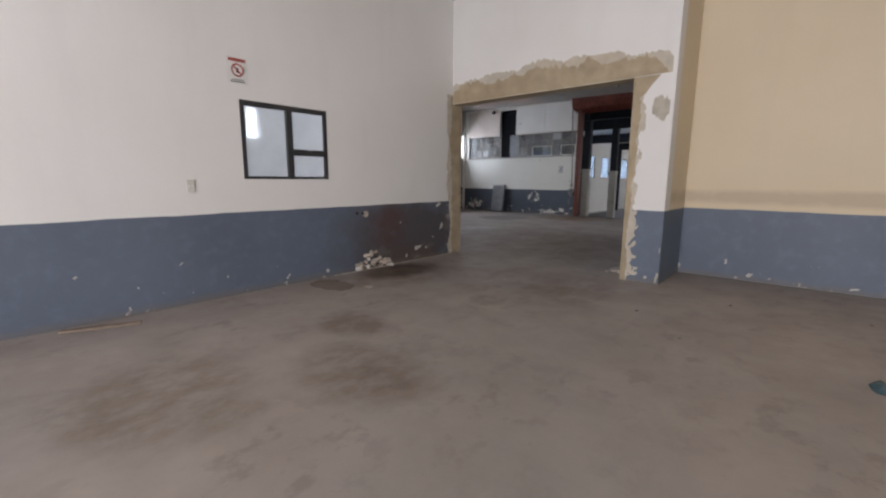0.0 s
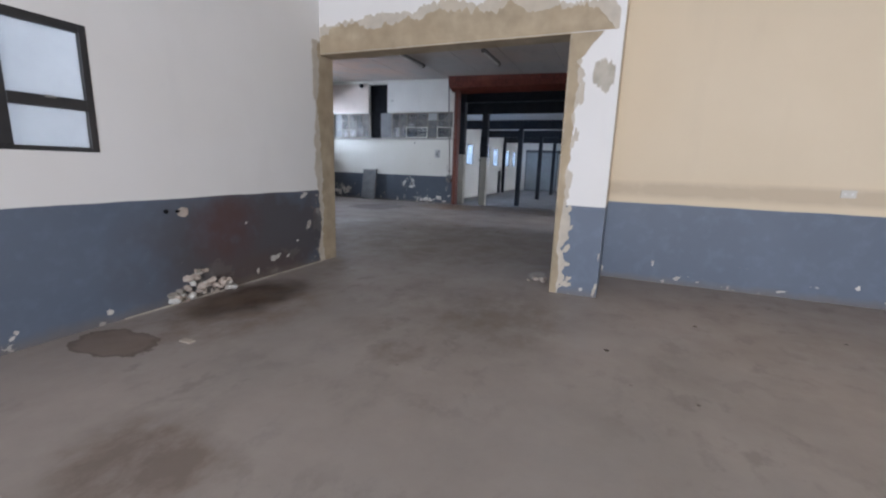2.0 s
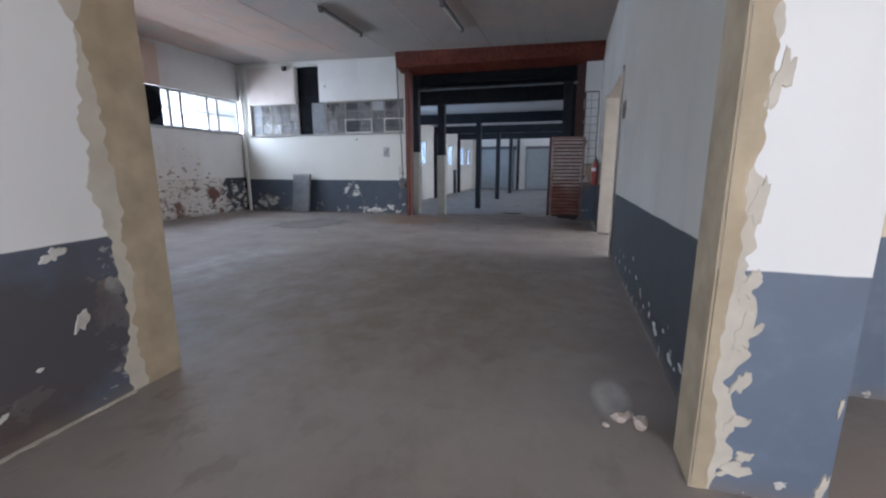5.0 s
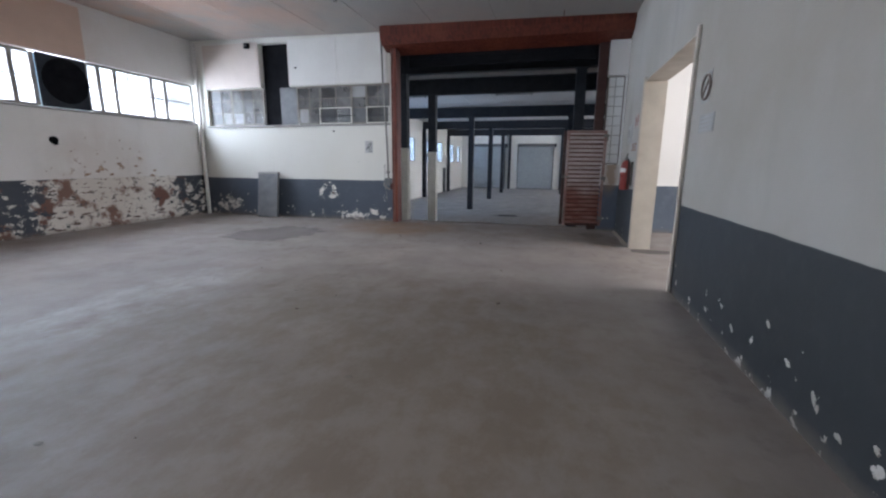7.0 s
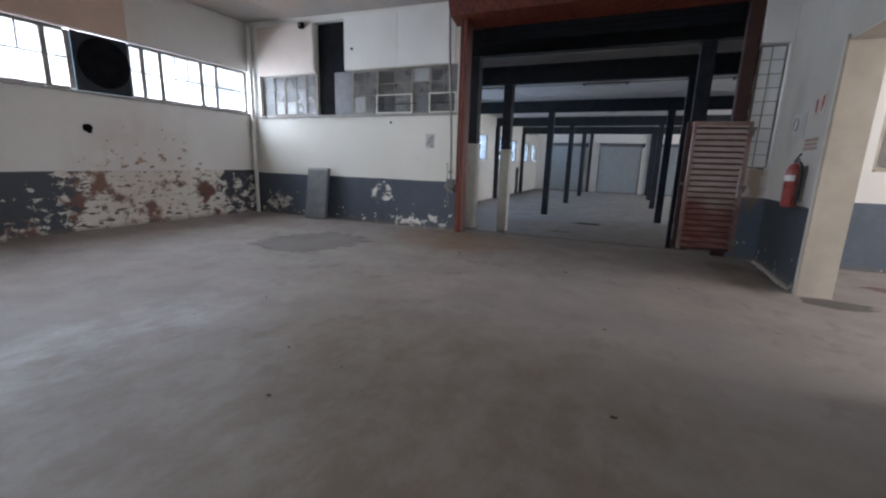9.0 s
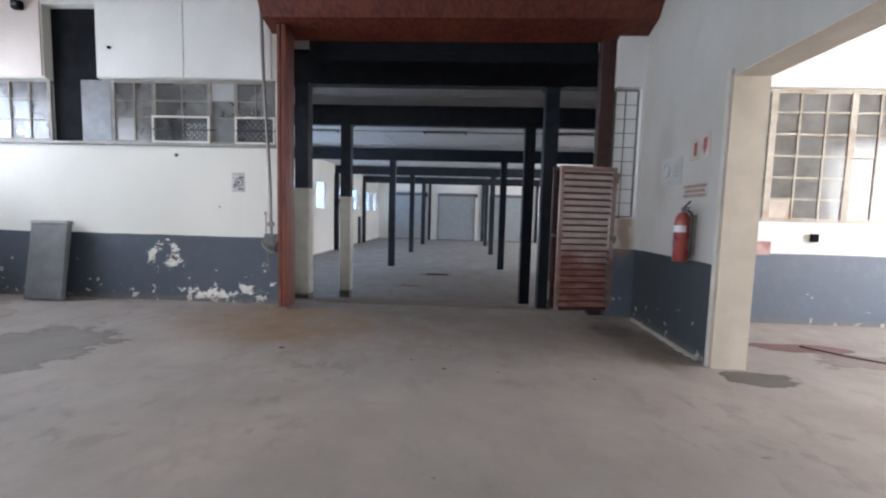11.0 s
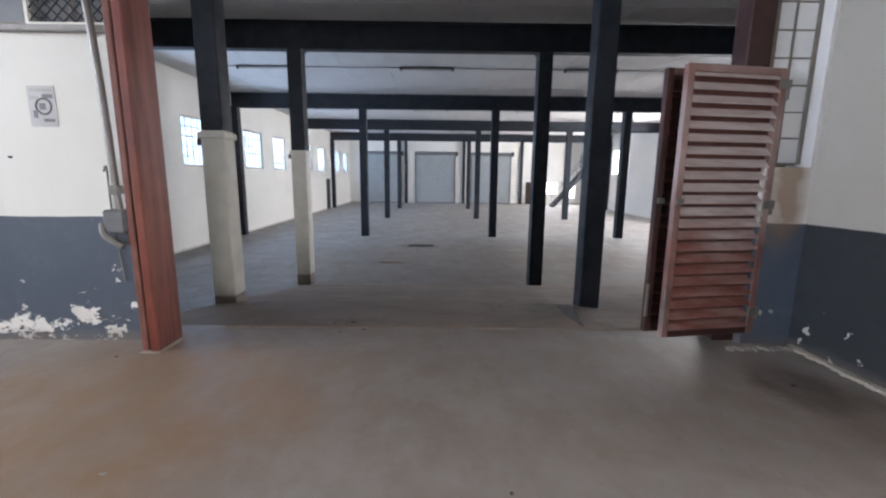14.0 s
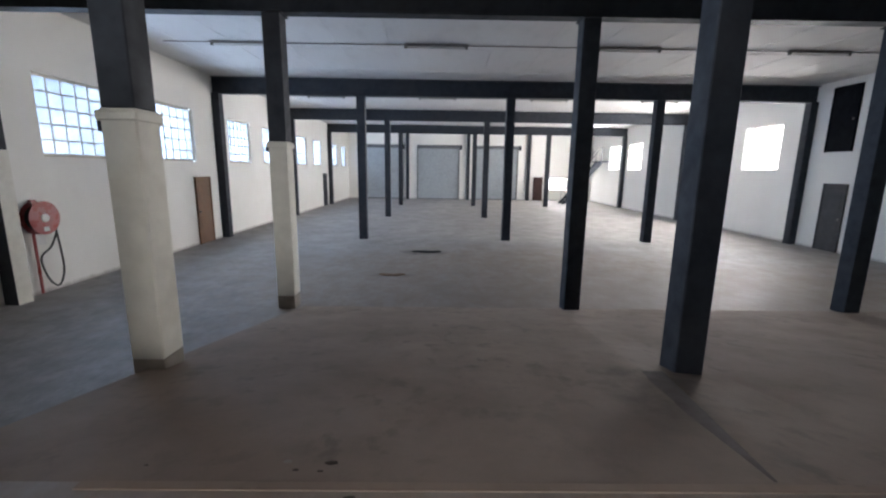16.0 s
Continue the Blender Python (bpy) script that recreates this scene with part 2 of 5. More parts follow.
M_FLOOR = floor_paint("worn_concrete_floor", (0.298, 0.270, 0.252), (0.372, 0.318, 0.28), [
    ((-3.85, 4.15, 0), 0.7, (1.3, 0.75, 0), (0.048, 0.031, 0.022), 1.0),
    ((-7.42, 12.25, 0), 1.15, (1.05, 0.9, 0), (0.18, 0.16, 0.147), 0.9, True),
    ((-9.3, 13.2, 0), 0.9, (0.8, 1.5, 0), (0.26, 0.215, 0.175), 0.7, True),
    ((-1.60, 13.2, 0), 0.9, (2.4, 0.75, 0), (0.16, 0.115, 0.078), 0.75),
    ((-1.05, 12.36, 0), 0.42, (0.9, 1.7, 0), (0.085, 0.075, 0.065), 0.9, True),
    ((0.05, 13.3, 0), 0.55, (0.8, 2.2, 0), (0.13, 0.05, 0.047), 0.85, True),
    ((0.9, 12.9, 0), 0.9, (0.6, 1.8, 0), (0.19, 0.15, 0.135), 0.75, True),
    ((-1.62, 6.3, 0), 0.30, (2.2, 1.0, 0), (0.58, 0.56, 0.53), 0.8),
    ((-1.9, 13.2, 0), 0.9, (1.2, 0.9, 0), (0.22, 0.15, 0.09), 0.4),
    ((-2.55, 2.38, 0), 0.52, (0.9, 1.2, 0), (0.14, 0.10, 0.072), 0.7),
    ((-1.75, 1.85, 0), 0.62, (0.8, 1.1, 0), (0.14, 0.10, 0.072), 0.72),
    ((-2.35, 0.85, 0), 0.75, (0.8, 1.1, 0), (0.15, 0.11, 0.08), 0.65),
    ((-2.1, 3.75, 0), 0.30, (1.1, 1.0, 0), (0.15, 0.115, 0.09), 0.45),
    ((-1.6, 4.75, 0), 0.8, (1.0, 0.8, 0), (0.16, 0.125, 0.098), 0.55),
    ((-3.65, 3.9, 0), 1.0, (1.2, 0.8, 0), (0.15, 0.095, 0.055), 0.5),
    ((-2.2, 4.6, 0), 0.9, (1.0, 0.7, 0), (0.17, 0.135, 0.105), 0.35),
    # Pale band: window sheen and chalky spill painted as one tone.
    ((-6.2, 8.6, 0), 1.35, (1.7, 0.75, 0), (0.52, 0.52, 0.525), 0.62),
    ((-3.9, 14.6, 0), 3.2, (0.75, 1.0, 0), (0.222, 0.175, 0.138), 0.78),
    ((-3.85, 3.0, 0), 0.55, (1.3, 1.7, 0), (0.15, 0.105, 0.075), 0.7, True),
    # Broad browner, darker patch over the store's entry half.
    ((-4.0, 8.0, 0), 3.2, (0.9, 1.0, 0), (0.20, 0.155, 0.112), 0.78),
    ((-5.45, 13.55, 0), 1.35, (0.8, 1.1, 0), (0.26, 0.158, 0.082), 0.85),
    ((-1.75, 13.75, 0), 0.5, (1.6, 1.1, 0), (0.085, 0.062, 0.045), 0.85)], wear=0.8)
M_HALL_FLOOR = floor_paint("hall_concrete_floor", (0.235, 0.222, 0.212), (0.295, 0.272, 0.252), [
    # Broad soft patches, browner and darker, over the near hall floor.
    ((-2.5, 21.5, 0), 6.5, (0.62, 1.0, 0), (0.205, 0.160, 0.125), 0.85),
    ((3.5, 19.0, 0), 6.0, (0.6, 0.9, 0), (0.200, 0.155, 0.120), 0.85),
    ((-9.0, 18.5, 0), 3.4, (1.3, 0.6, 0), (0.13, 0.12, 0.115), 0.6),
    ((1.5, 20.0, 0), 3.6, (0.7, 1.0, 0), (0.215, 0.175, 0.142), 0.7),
    ((-4.5, 25.0, 0), 0.8, (0.8, 1.6, 0), (0.06, 0.05, 0.045), 0.85),
    ((-5.1, 22.3, 0), 0.6, (0.8, 2.2, 0), (0.12, 0.09, 0.07), 0.8)], (0.50, 0.74), 0.9, gloss=0.32)
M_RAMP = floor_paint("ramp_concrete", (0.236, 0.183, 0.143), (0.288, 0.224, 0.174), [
    # Dark patch round the ramp-edge wedge: shadow and dirt painted together.
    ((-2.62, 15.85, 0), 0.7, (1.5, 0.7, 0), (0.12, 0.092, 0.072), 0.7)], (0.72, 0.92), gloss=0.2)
M_TAN = plain("raw_tan_plaster", (0.46, 0.375, 0.255), 0.95, vary=0.30, scale=5, dirt=(0.33, 0.25, 0.155), dirt_amount=0.6, relief=0.5)
M_SKIM = plain("thin_plaster_skim", (0.555, 0.505, 0.42), 0.9, vary=0.22, scale=7, dirt=(0.50, 0.43, 0.32), dirt_amount=0.7, relief=0.4)
M_PATCH = plain("grey_trowelled_plaster", (0.50, 0.46, 0.38), 0.9, vary=0.25, scale=9, dirt=(0.40, 0.35, 0.26), relief=0.4)
M_PEACH = plain("peach_damp_and_bounce_board", (0.66, 0.50, 0.405), 0.8, vary=0.12, scale=1.5, dirt=(0.45, 0.29, 0.22), dirt_amount=0.5)
M_REVEAL = plain("cream_reveal_paint", (0.62, 0.57, 0.49), 0.85, vary=0.15, scale=4, dirt=(0.28, 0.22, 0.15))
M_BLACK = plain("blue_black_steel_paint", (0.022, 0.027, 0.036), 0.6, vary=0.35, dirt=(0.05, 0.045, 0.042), dirt_amount=0.25, gloss=0.3)
M_COLWHITE = plain("yellowed_white_steel_paint", (0.68, 0.66, 0.58), 0.6, vary=0.12, dirt=(0.34, 0.29, 0.20))
M_RED = plain("red_oxide_paint", (0.145, 0.024, 0.010), 0.6, vary=0.65, scale=7, dirt=(0.22, 0.06, 0.028), dirt_amount=0.5, stretch=(3, 3, 0.22))
M_REDPALE = plain("rubbed_red_oxide_paint", (0.16, 0.050, 0.032), 0.65, vary=0.45, scale=9, dirt=(0.34, 0.19, 0.14), dirt_amount=0.4, stretch=(3, 3, 0.25))
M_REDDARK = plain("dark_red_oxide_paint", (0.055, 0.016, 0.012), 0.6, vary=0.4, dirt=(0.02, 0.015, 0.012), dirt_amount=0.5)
M_REDBACK = plain("dull_red_gap_sheet", (0.15, 0.058, 0.045), 0.8, vary=0.35, dirt=(0.09, 0.05, 0.04))
# Leaf paint: worn pale, and lightened further for the light that hits it.
M_LOUVRE = plain("worn_red_louvre_paint", (0.26, 0.13, 0.11), 0.40, vary=0.35, scale=5, dirt=(0.50, 0.43, 0.40), dirt_amount=0.8)


def louvre_slat_mat():
    """Red slats, pale on the upper half of the leaf: dust, with the light on it painted in."""
    n = Nodes("lit_dusty_louvre_slat", 0.42)
    z = n.math("ADD", n.axis("Z"), n.ramp(n.noise(6, 5, stretch=(0.5, 1, 1)), 0, 1, -0.35, 0.35))
    red = n.mix(n.ramp(n.noise(9, 5, stretch=(0.4, 1, 2)), 0.4, 0.65), (0.20, 0.068, 0.05), (0.29, 0.165, 0.14))
    pale = n.mix(n.ramp(n.noise(14, 5, stretch=(0.3, 1, 2)), 0.4, 0.7), (0.57, 0.50, 0.48), (0.42, 0.32, 0.29))
    n.color(n.mix(n.ramp(z, 0.65, 1.0), red, pale))
    n.bump(n.noise(12, 4), 0.2, 0.005)
    return n.mat


M_SLAT = louvre_slat_mat()
M_FRAME = plain("grey_window_frame_paint", (0.34, 0.33, 0.31), 0.6, vary=0.3, scale=9, dirt=(0.16, 0.10, 0.07), dirt_amount=0.4)
M_GRIMEFRAME = plain("grimy_brown_grey_frame_paint", (0.25, 0.23, 0.20), 0.65, vary=0.35, scale=9, dirt=(0.12, 0.08, 0.05), dirt_amount=0.6)
M_BROWNINK = plain("faded_brown_print", (0.24, 0.19, 0.165), 0.8, vary=0.3, scale=14)
M_PINKBOARD = plain("pink_stained_fibre_board", (0.62, 0.545, 0.49), 0.8, vary=0.15, scale=1.6, dirt=(0.46, 0.34, 0.28), dirt_amount=0.5)
M_CREAMFRAME = plain("rusty_cream_frame_paint", (0.52, 0.48, 0.40), 0.6, vary=0.25, scale=9, dirt=(0.20, 0.10, 0.05), dirt_amount=0.6)
M_BRACEWORN = plain("rust_stained_bare_concrete", (0.58, 0.55, 0.50), 0.9, vary=0.3, scale=6, dirt=(0.27, 0.115, 0.055), dirt_amount=0.8, relief=0.4)
M_DARKFRAME = plain("charcoal_window_frame_paint", (0.03, 0.03, 0.032), 0.5, dirt=(0.10, 0.09, 0.08))
M_BOARD = plain("white_fibre_board", (0.70, 0.69, 0.66), 0.8, vary=0.08, scale=2, dirt=(0.55, 0.48, 0.42), dirt_amount=0.35)
M_PLUG = plain("dark_fan_board", (0.035, 0.042, 0.052), 0.9, vary=0.3, gloss=0.2)
M_DARK = plain("matt_near_black", (0.010, 0.011, 0.014), 0.95, vary=0.4, dirt=(0.02, 0.018, 0.016), gloss=0.1)
M_GREYPANEL = plain("grey_metal_panel", (0.16, 0.165, 0.17), 0.5, 0.2, dirt=(0.10, 0.09, 0.08))
M_SHUTTER = plain("pale_grey_shutter_paint", (0.33, 0.355, 0.365), 0.5, vary=0.15, dirt=(0.22, 0.22, 0.22))
M_WOOD = plain("brown_varnished_wood", (0.20, 0.10, 0.045), 0.5, vary=0.4, scale=10, stretch=(4, 4, 0.4))
M_OLDWOOD = plain("weathered_grey_brown_wood", (0.27, 0.205, 0.155), 0.8, vary=0.35, scale=12, dirt=(0.15, 0.11, 0.08))
M_PIPE = plain("grey_conduit", (0.22, 0.21, 0.19), 0.5, 0.3)
M_PLASTIC = plain("aged_white_plastic", (0.62, 0.60, 0.55), 0.45, vary=0.1)
M_SIGN = plain("white_sign_sheet", (0.72, 0.71, 0.69), 0.5, vary=0.06)
M_FADED = plain("bleached_print", (0.45, 0.43, 0.41), 0.7)
M_PAPER = plain("grey_printed_paper", (0.50, 0.50, 0.50), 0.7, vary=0.1)
M_INK = plain("dark_ink", (0.05, 0.05, 0.06), 0.7)
M_BLEACHED = plain("bleached_sign_sheet", (0.45, 0.44, 0.415), 0.7, vary=0.12, dirt=(0.38, 0.36, 0.33))
M_STENCIL = plain("worn_red_stencil", (0.50, 0.24, 0.22), 0.8, vary=0.4, scale=12, dirt=(0.60, 0.52, 0.50), dirt_amount=0.9)
M_SIGNRED = plain("faded_sign_red", (0.36, 0.07, 0.055), 0.6, vary=0.2)
M_SIGNRUST = plain("faded_rust_lettering", (0.42, 0.27, 0.19), 0.7, vary=0.3)
M_SIGNCREAM = plain("faded_cream_sign", (0.58, 0.50, 0.42), 0.6)
M_EXTRED = plain("extinguisher_red", (0.31, 0.058, 0.050), 0.3, vary=0.15, dirt=(0.3, 0.12, 0.1))
M_RUBBER = plain("black_rubber", (0.018, 0.018, 0.018), 0.6)
M_RUBBLE = plain("plaster_rubble", (0.55, 0.47, 0.40), 0.95, vary=0.35, scale=14, dirt=(0.25, 0.14, 0.10), relief=0.5)
M_CONCRETE = plain("bare_concrete", (0.30, 0.27, 0.23), 0.9, vary=0.25, relief=0.3)
M_TUBE = plain("unlit_tube_housing", (0.17, 0.155, 0.14), 0.6, vary=0.2)
M_SCAB = plain("bare_white_undercoat", (0.62, 0.60, 0.56), 0.9, vary=0.3, scale=16, dirt=(0.36, 0.29, 0.22), dirt_amount=0.6, relief=0.4)
M_GRIT = plain("brown_grit_scrap", (0.085, 0.066, 0.052), 0.95, vary=0.4, scale=30, gloss=0.2)
M_GROUND = plain("yard_concrete", (0.32, 0.31, 0.29), 0.9, vary=0.2, scale=1.2)


def ceiling_mat(name, base, damp_amount, damp_at=None):
    n = Nodes(name, 0.85)
    a, b = n.noise(0.45, 5, 0.6), n.noise(2.5, 6, 0.6, stretch=(1, 0.4, 1))
    col = n.mix(n.ramp(a, 0.42, 0.68, 0, damp_amount), base, (0.50, 0.35, 0.27))
    if damp_at:
        zone = n.math("MULTIPLY", n.near(*damp_at), n.ramp(n.noise(0.9, 6, 0.65, shift=(4, 4, 4)), 0.3, 0.6))
        col = n.mix(n.ramp(zone, 0.08, 0.5, 0, 0.8), col, (0.47, 0.31, 0.23))
    col = n.mix(n.ramp(b, 0.52, 0.8, 0, 0.35), col, tuple(c * 0.62 for c in base))
    n.color(col)
    n.bump(a, 0.3, 0.05)
    return n.mat


# Damp white boards, with the base greyed to keep the ceiling dim.
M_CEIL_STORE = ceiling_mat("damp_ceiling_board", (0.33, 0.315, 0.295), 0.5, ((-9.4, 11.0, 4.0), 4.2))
M_CEIL = ceiling_mat("white_ceiling_board", (0.60, 0.59, 0.57), 0.15)


def glass(name, tint, haze, dirt=0.4, film_color=(0.42, 0.41, 0.39), share=0.4):
    """A thin pane: mostly clear, with a film of dirt that takes and scatters light, and a glossy skin."""
    n = Nodes(name)
    clear = n.add("ShaderNodeBsdfTransparent")
    n.put(clear.inputs[0], tint)
    film, back, skin = n.add("ShaderNodeBsdfTranslucent"), n.add("ShaderNodeBsdfDiffuse"), n.add("ShaderNodeBsdfGlossy")
    n.put(film.inputs[0], (0.75, 0.76, 0.76)), n.put(back.inputs[0], film_color)
    skin.inputs["Roughness"].default_value = 0.12
    both, hazed, done = n.add("ShaderNodeMixShader"), n.add("ShaderNodeMixShader"), n.add("ShaderNodeMixShader")
    both.inputs[0].default_value = share
    n.tree.links.new(film.outputs[0], both.inputs[1]), n.tree.links.new(back.outputs[0], both.inputs[2])
    n.put(hazed.inputs[0], n.ramp(n.noise(2.2, 5), 0.3, 0.75, max(0, haze - dirt * 0.5), min(1, haze + dirt * 0.5)))
    n.tree.links.new(clear.outputs[0], hazed.inputs[1]), n.tree.links.new(both.outputs[0], hazed.inputs[2])
    fresnel = n.add("ShaderNodeFresnel")
    n.put(done.inputs[0], fresnel.outputs[0])
    n.tree.links.new(hazed.outputs[0], done.inputs[1]), n.tree.links.new(skin.outputs[0], done.inputs[2])
    n.tree.links.new(done.outputs[0], n.tree.nodes["Material Output"].inputs[0])
    return n.mat


M_GLASS = glass("dusty_window_glass", (0.95, 0.97, 0.98), 0.25)
M_GLASSGREY = glass("grimy_window_glass", (0.62, 0.64, 0.66), 0.42, 0.6, (0.15, 0.135, 0.115), 0.6)
M_FROST = glass("frosted_window_glass", (0.9, 0.92, 0.95), 0.66, 0.14)
# Blue tint dims and colours the daylight panel seen through these panes.
M_HALLPANE = glass("tinted_hall_glass", (0.25, 0.30, 0.36), 0.40, 0.25)
# Milky panes: the strong white film stands in for light from behind.
M_MILK = glass("bright_milky_glass", (0.97, 0.98, 0.97), 0.94, 0.1, (0.86, 0.86, 0.84), 0.78)
M_BLOCK = glass("dusty_side_room_glass", (0.72, 0.74, 0.72), 0.7, 0.4, (0.30, 0.29, 0.27), 0.6)

# ---- building helpers ----
ORIGIN = {}


def box(bm, x0, x1, y0, y1, z0, z1, edge=0.0):
    v = [bm.verts.new((x, y, z)) for x in (x0, x1) for y in (y0, y1) for z in (z0, z1)]
    faces = [bm.faces.new([v[i] for i in q]) for q in ((0, 1, 3, 2), (4, 6, 7, 5), (0, 4, 5, 1), (2, 3, 7, 6), (0, 2, 6, 4), (1, 5, 7, 3))]
    if edge:
        bmesh.ops.bevel(bm, geom=list({e for f in faces for e in f.edges}), offset=edge, segments=1, affect="EDGES")
    return v


def rod(bm, a, b, radius, sides=10, radius2=None):
    a, b = Vector(a), Vector(b)
    m = Matrix.Translation((a + b) / 2) @ (b - a).to_track_quat("Z", "Y").to_matrix().to_4x4()
    bmesh.ops.create_cone(bm, cap_ends=True, segments=sides, radius1=radius, radius2=radius if radius2 is None else radius2, depth=(b - a).length, matrix=m)


def tube_path(bm, points, radius, sides=8):
    """One tube swept along a smooth line through the points."""
    pts = [Vector(p) for p in points]
    line = []
    for i in range(len(pts) - 1):
        a, b, c, d = pts[max(0, i - 1)], pts[i], pts[i + 1], pts[min(len(pts) - 1, i + 2)]
        for k in range(5):
            t = k / 5
            line.append(0.5 * (2 * b + (c - a) * t + (2 * a - 5 * b + 4 * c - d) * t * t + (3 * b - a - 3 * c + d) * t ** 3))
    line.append(pts[-1])
    side = None
    rings = []
    for i, p in enumerate(line):
        ahead = (line[min(i + 1, len(line) - 1)] - line[max(i - 1, 0)]).normalized()
        side = ahead.orthogonal().normalized() if side is None else (side - ahead * side.dot(ahead)).normalized()
        up = ahead.cross(side)
        rings.append([bm.verts.new(p + radius * (math.cos(w) * side + math.sin(w) * up)) for w in (2 * math.pi * k / sides for k in range(sides))])
    for p, q in zip(rings, rings[1:]):
        for k in range(sides):
            bm.faces.new((p[k], p[(k + 1) % sides], q[(k + 1) % sides], q[k]))
    bm.faces.new(rings[0]), bm.faces.new(rings[-1])


def mesh_of(name, bm, material):
    bmesh.ops.recalc_face_normals(bm, faces=bm.faces)
    me = bpy.data.meshes.new(name)
    bm.to_mesh(me)
    bm.free()
    me.materials.append(material)
    return me


def part(name, bm, material, parent=None, label=""):
    """Links a bmesh, made in world places, as one mesh object under a thing or part."""
    at = ORIGIN.get(parent, Vector())
    bmesh.ops.translate(bm, vec=-at, verts=bm.verts)
    ob = new(name, mesh_of(name, bm, material))
    ob.parent = parent
    ORIGIN[ob] = at.copy()
    return tagged(ob, label=label)


def thing(name, at, label, category, group="", kind=""):
    ob = new(name)
    ob.location = at
    ORIGIN[ob] = Vector(at)
    ob.empty_display_size = 0.1
    return tagged(ob, label, category, group, kind)


def boxes(*spans, edge=0.0):
    bm = bmesh.new()
    for s in spans:
        box(bm, *s, edge=edge)
    return bm


def structure(name, bm, material, label, category):
    return tagged(part(name, bm, material), label, category, kind="structure")


def wall_mesh(axis, face, back, a0, a1, z0, z1, holes=()):
    """A wall between face and back across axis ('x' or 'y'), from a0 to a1, with holes (a0, a1, z0, z1) that go through it."""
    bm = bmesh.new()
    aa = sorted({a0, a1, *[v for h in holes for v in h[:2] if a0 < v < a1]})
    zz = sorted({z0, z1, *[v for h in holes for v in h[2:] if z0 < v < z1]})

    def solid(i, j):
        if not (0 <= i < len(aa) - 1 and 0 <= j < len(zz) - 1):
            return False
        a, z = (aa[i] + aa[i + 1]) / 2, (zz[j] + zz[j + 1]) / 2
        return not any(h[0] < a < h[1] and h[2] < z < h[3] for h in holes)

    known = {}

    def vert(d, a, z):
        key = (d, a, z)
        if key not in known:
            known[key] = bm.verts.new((d, a, z) if axis == "x" else (a, d, z))
        return known[key]

    for i in range(len(aa) - 1):
        for j in range(len(zz) - 1):
            if not solid(i, j):
                continue
            l, r, lo, hi = aa[i], aa[i + 1], zz[j], zz[j + 1]
            for d in (face, back):
                bm.faces.new([vert(d, l, lo), vert(d, r, lo), vert(d, r, hi), vert(d, l, hi)])
            for di, dj, p, q in ((-1, 0, (l, lo), (l, hi)), (1, 0, (r, lo), (r, hi)), (0, -1, (l, lo), (r, lo)), (0, 1, (l, hi), (r, hi))):
                if not solid(i + di, j + dj):
                    bm.faces.new([vert(face, *p), vert(face, *q), vert(back, *q), vert(back, *p)])
    return bm


def slab(bm, axis, d0, d1, a0, a1, z0, z1, edge=0.0):
    if axis == "x":
        box(bm, d0, d1, a0, a1, z0, z1, edge)
    else:
        box(bm, a0, a1, d0, d1, z0, z1, edge)


def window(name, axis, d, a_lines, z_lines, label, frame_mat=None, pane_mat=None, bar=0.018, deep=0.035, heavy=(), skip=(), odd=None, upper=(), shade=False):
    """A steel window in the plane axis = d. Lines give the bars; heavy ones are mullions; skip leaves panes out; odd gives single panes another glass; upper bars stop at the first transom; shade lets panes dim the light."""
    frame_mat, pane_mat, odd = frame_mat or M_FRAME, pane_mat or M_GLASS, odd or {}
    a0, a1, z0, z1 = a_lines[0], a_lines[-1], z_lines[0], z_lines[-1]
    at = (d, (a0 + a1) / 2, z0) if axis == "x" else ((a0 + a1) / 2, d, z0)
    w = thing(name, at, label, "window", kind="structure")
    bm = bmesh.new()
    for n, a in enumerate(a_lines):
        t = bar * (2.0 if n in heavy or a in (a0, a1) else 0.6)
        slab(bm, axis, d - deep / 2, d + deep / 2, a - t, a + t, z_lines[1] if n in upper else z0, z1)
    part("window_frame", bm, frame_mat, w)
    bm = bmesh.new()
    for z in z_lines:
        t = bar * (1.6 if z in (z0, z1) else 0.6)
        slab(bm, axis, d - deep * 0.4, d + deep * 0.4, a0 + bar * 2, a1 - bar * 2, z - t, z + t)
    part("glazing_bar", bm, frame_mat, w)
    for i in range(len(a_lines) - 1):
        for j in range(len(z_lines) - 1):
            if (i, j) in skip:
                continue
            bm = bmesh.new()
            slab(bm, axis, d - 0.003, d + 0.003, a_lines[i] + 0.004, a_lines[i + 1] - 0.004, z_lines[j] + 0.004, z_lines[j + 1] - 0.004)
            pane = part("pane", bm, odd.get((i, j), pane_mat), w)
            pane.visible_shadow = shade
    return w


def spread(a, b, n):
    return [a + (b - a) * i / n for i in range(n + 1)]


# ---- structure: ground, floors, ceilings, walls ----
HALL_Z, CEIL, HALL_CEIL = -1.065, 4.0, 4.12
structure("ground", boxes((-600, 600, -600, 600, -1.6, -1.30)), M_GROUND, "plain pale concrete yard around the building", "ground")
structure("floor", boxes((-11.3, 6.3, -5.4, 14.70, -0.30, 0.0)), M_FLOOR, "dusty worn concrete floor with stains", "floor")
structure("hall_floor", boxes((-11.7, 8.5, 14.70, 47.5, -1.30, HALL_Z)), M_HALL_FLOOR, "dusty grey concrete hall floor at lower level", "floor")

bm = bmesh.new()
top = [(-6.42, 14.70, 0.0), (-2.62, 14.70, 0.0), (-2.0, 20.1, HALL_Z + 0.002), (-6.42, 20.1, HALL_Z + 0.002)]
flank = [(5.6, 20.1, HALL_Z + 0.002), (5.6, 14.70, HALL_Z + 0.002), (-1.55, 14.70, -0.10)]
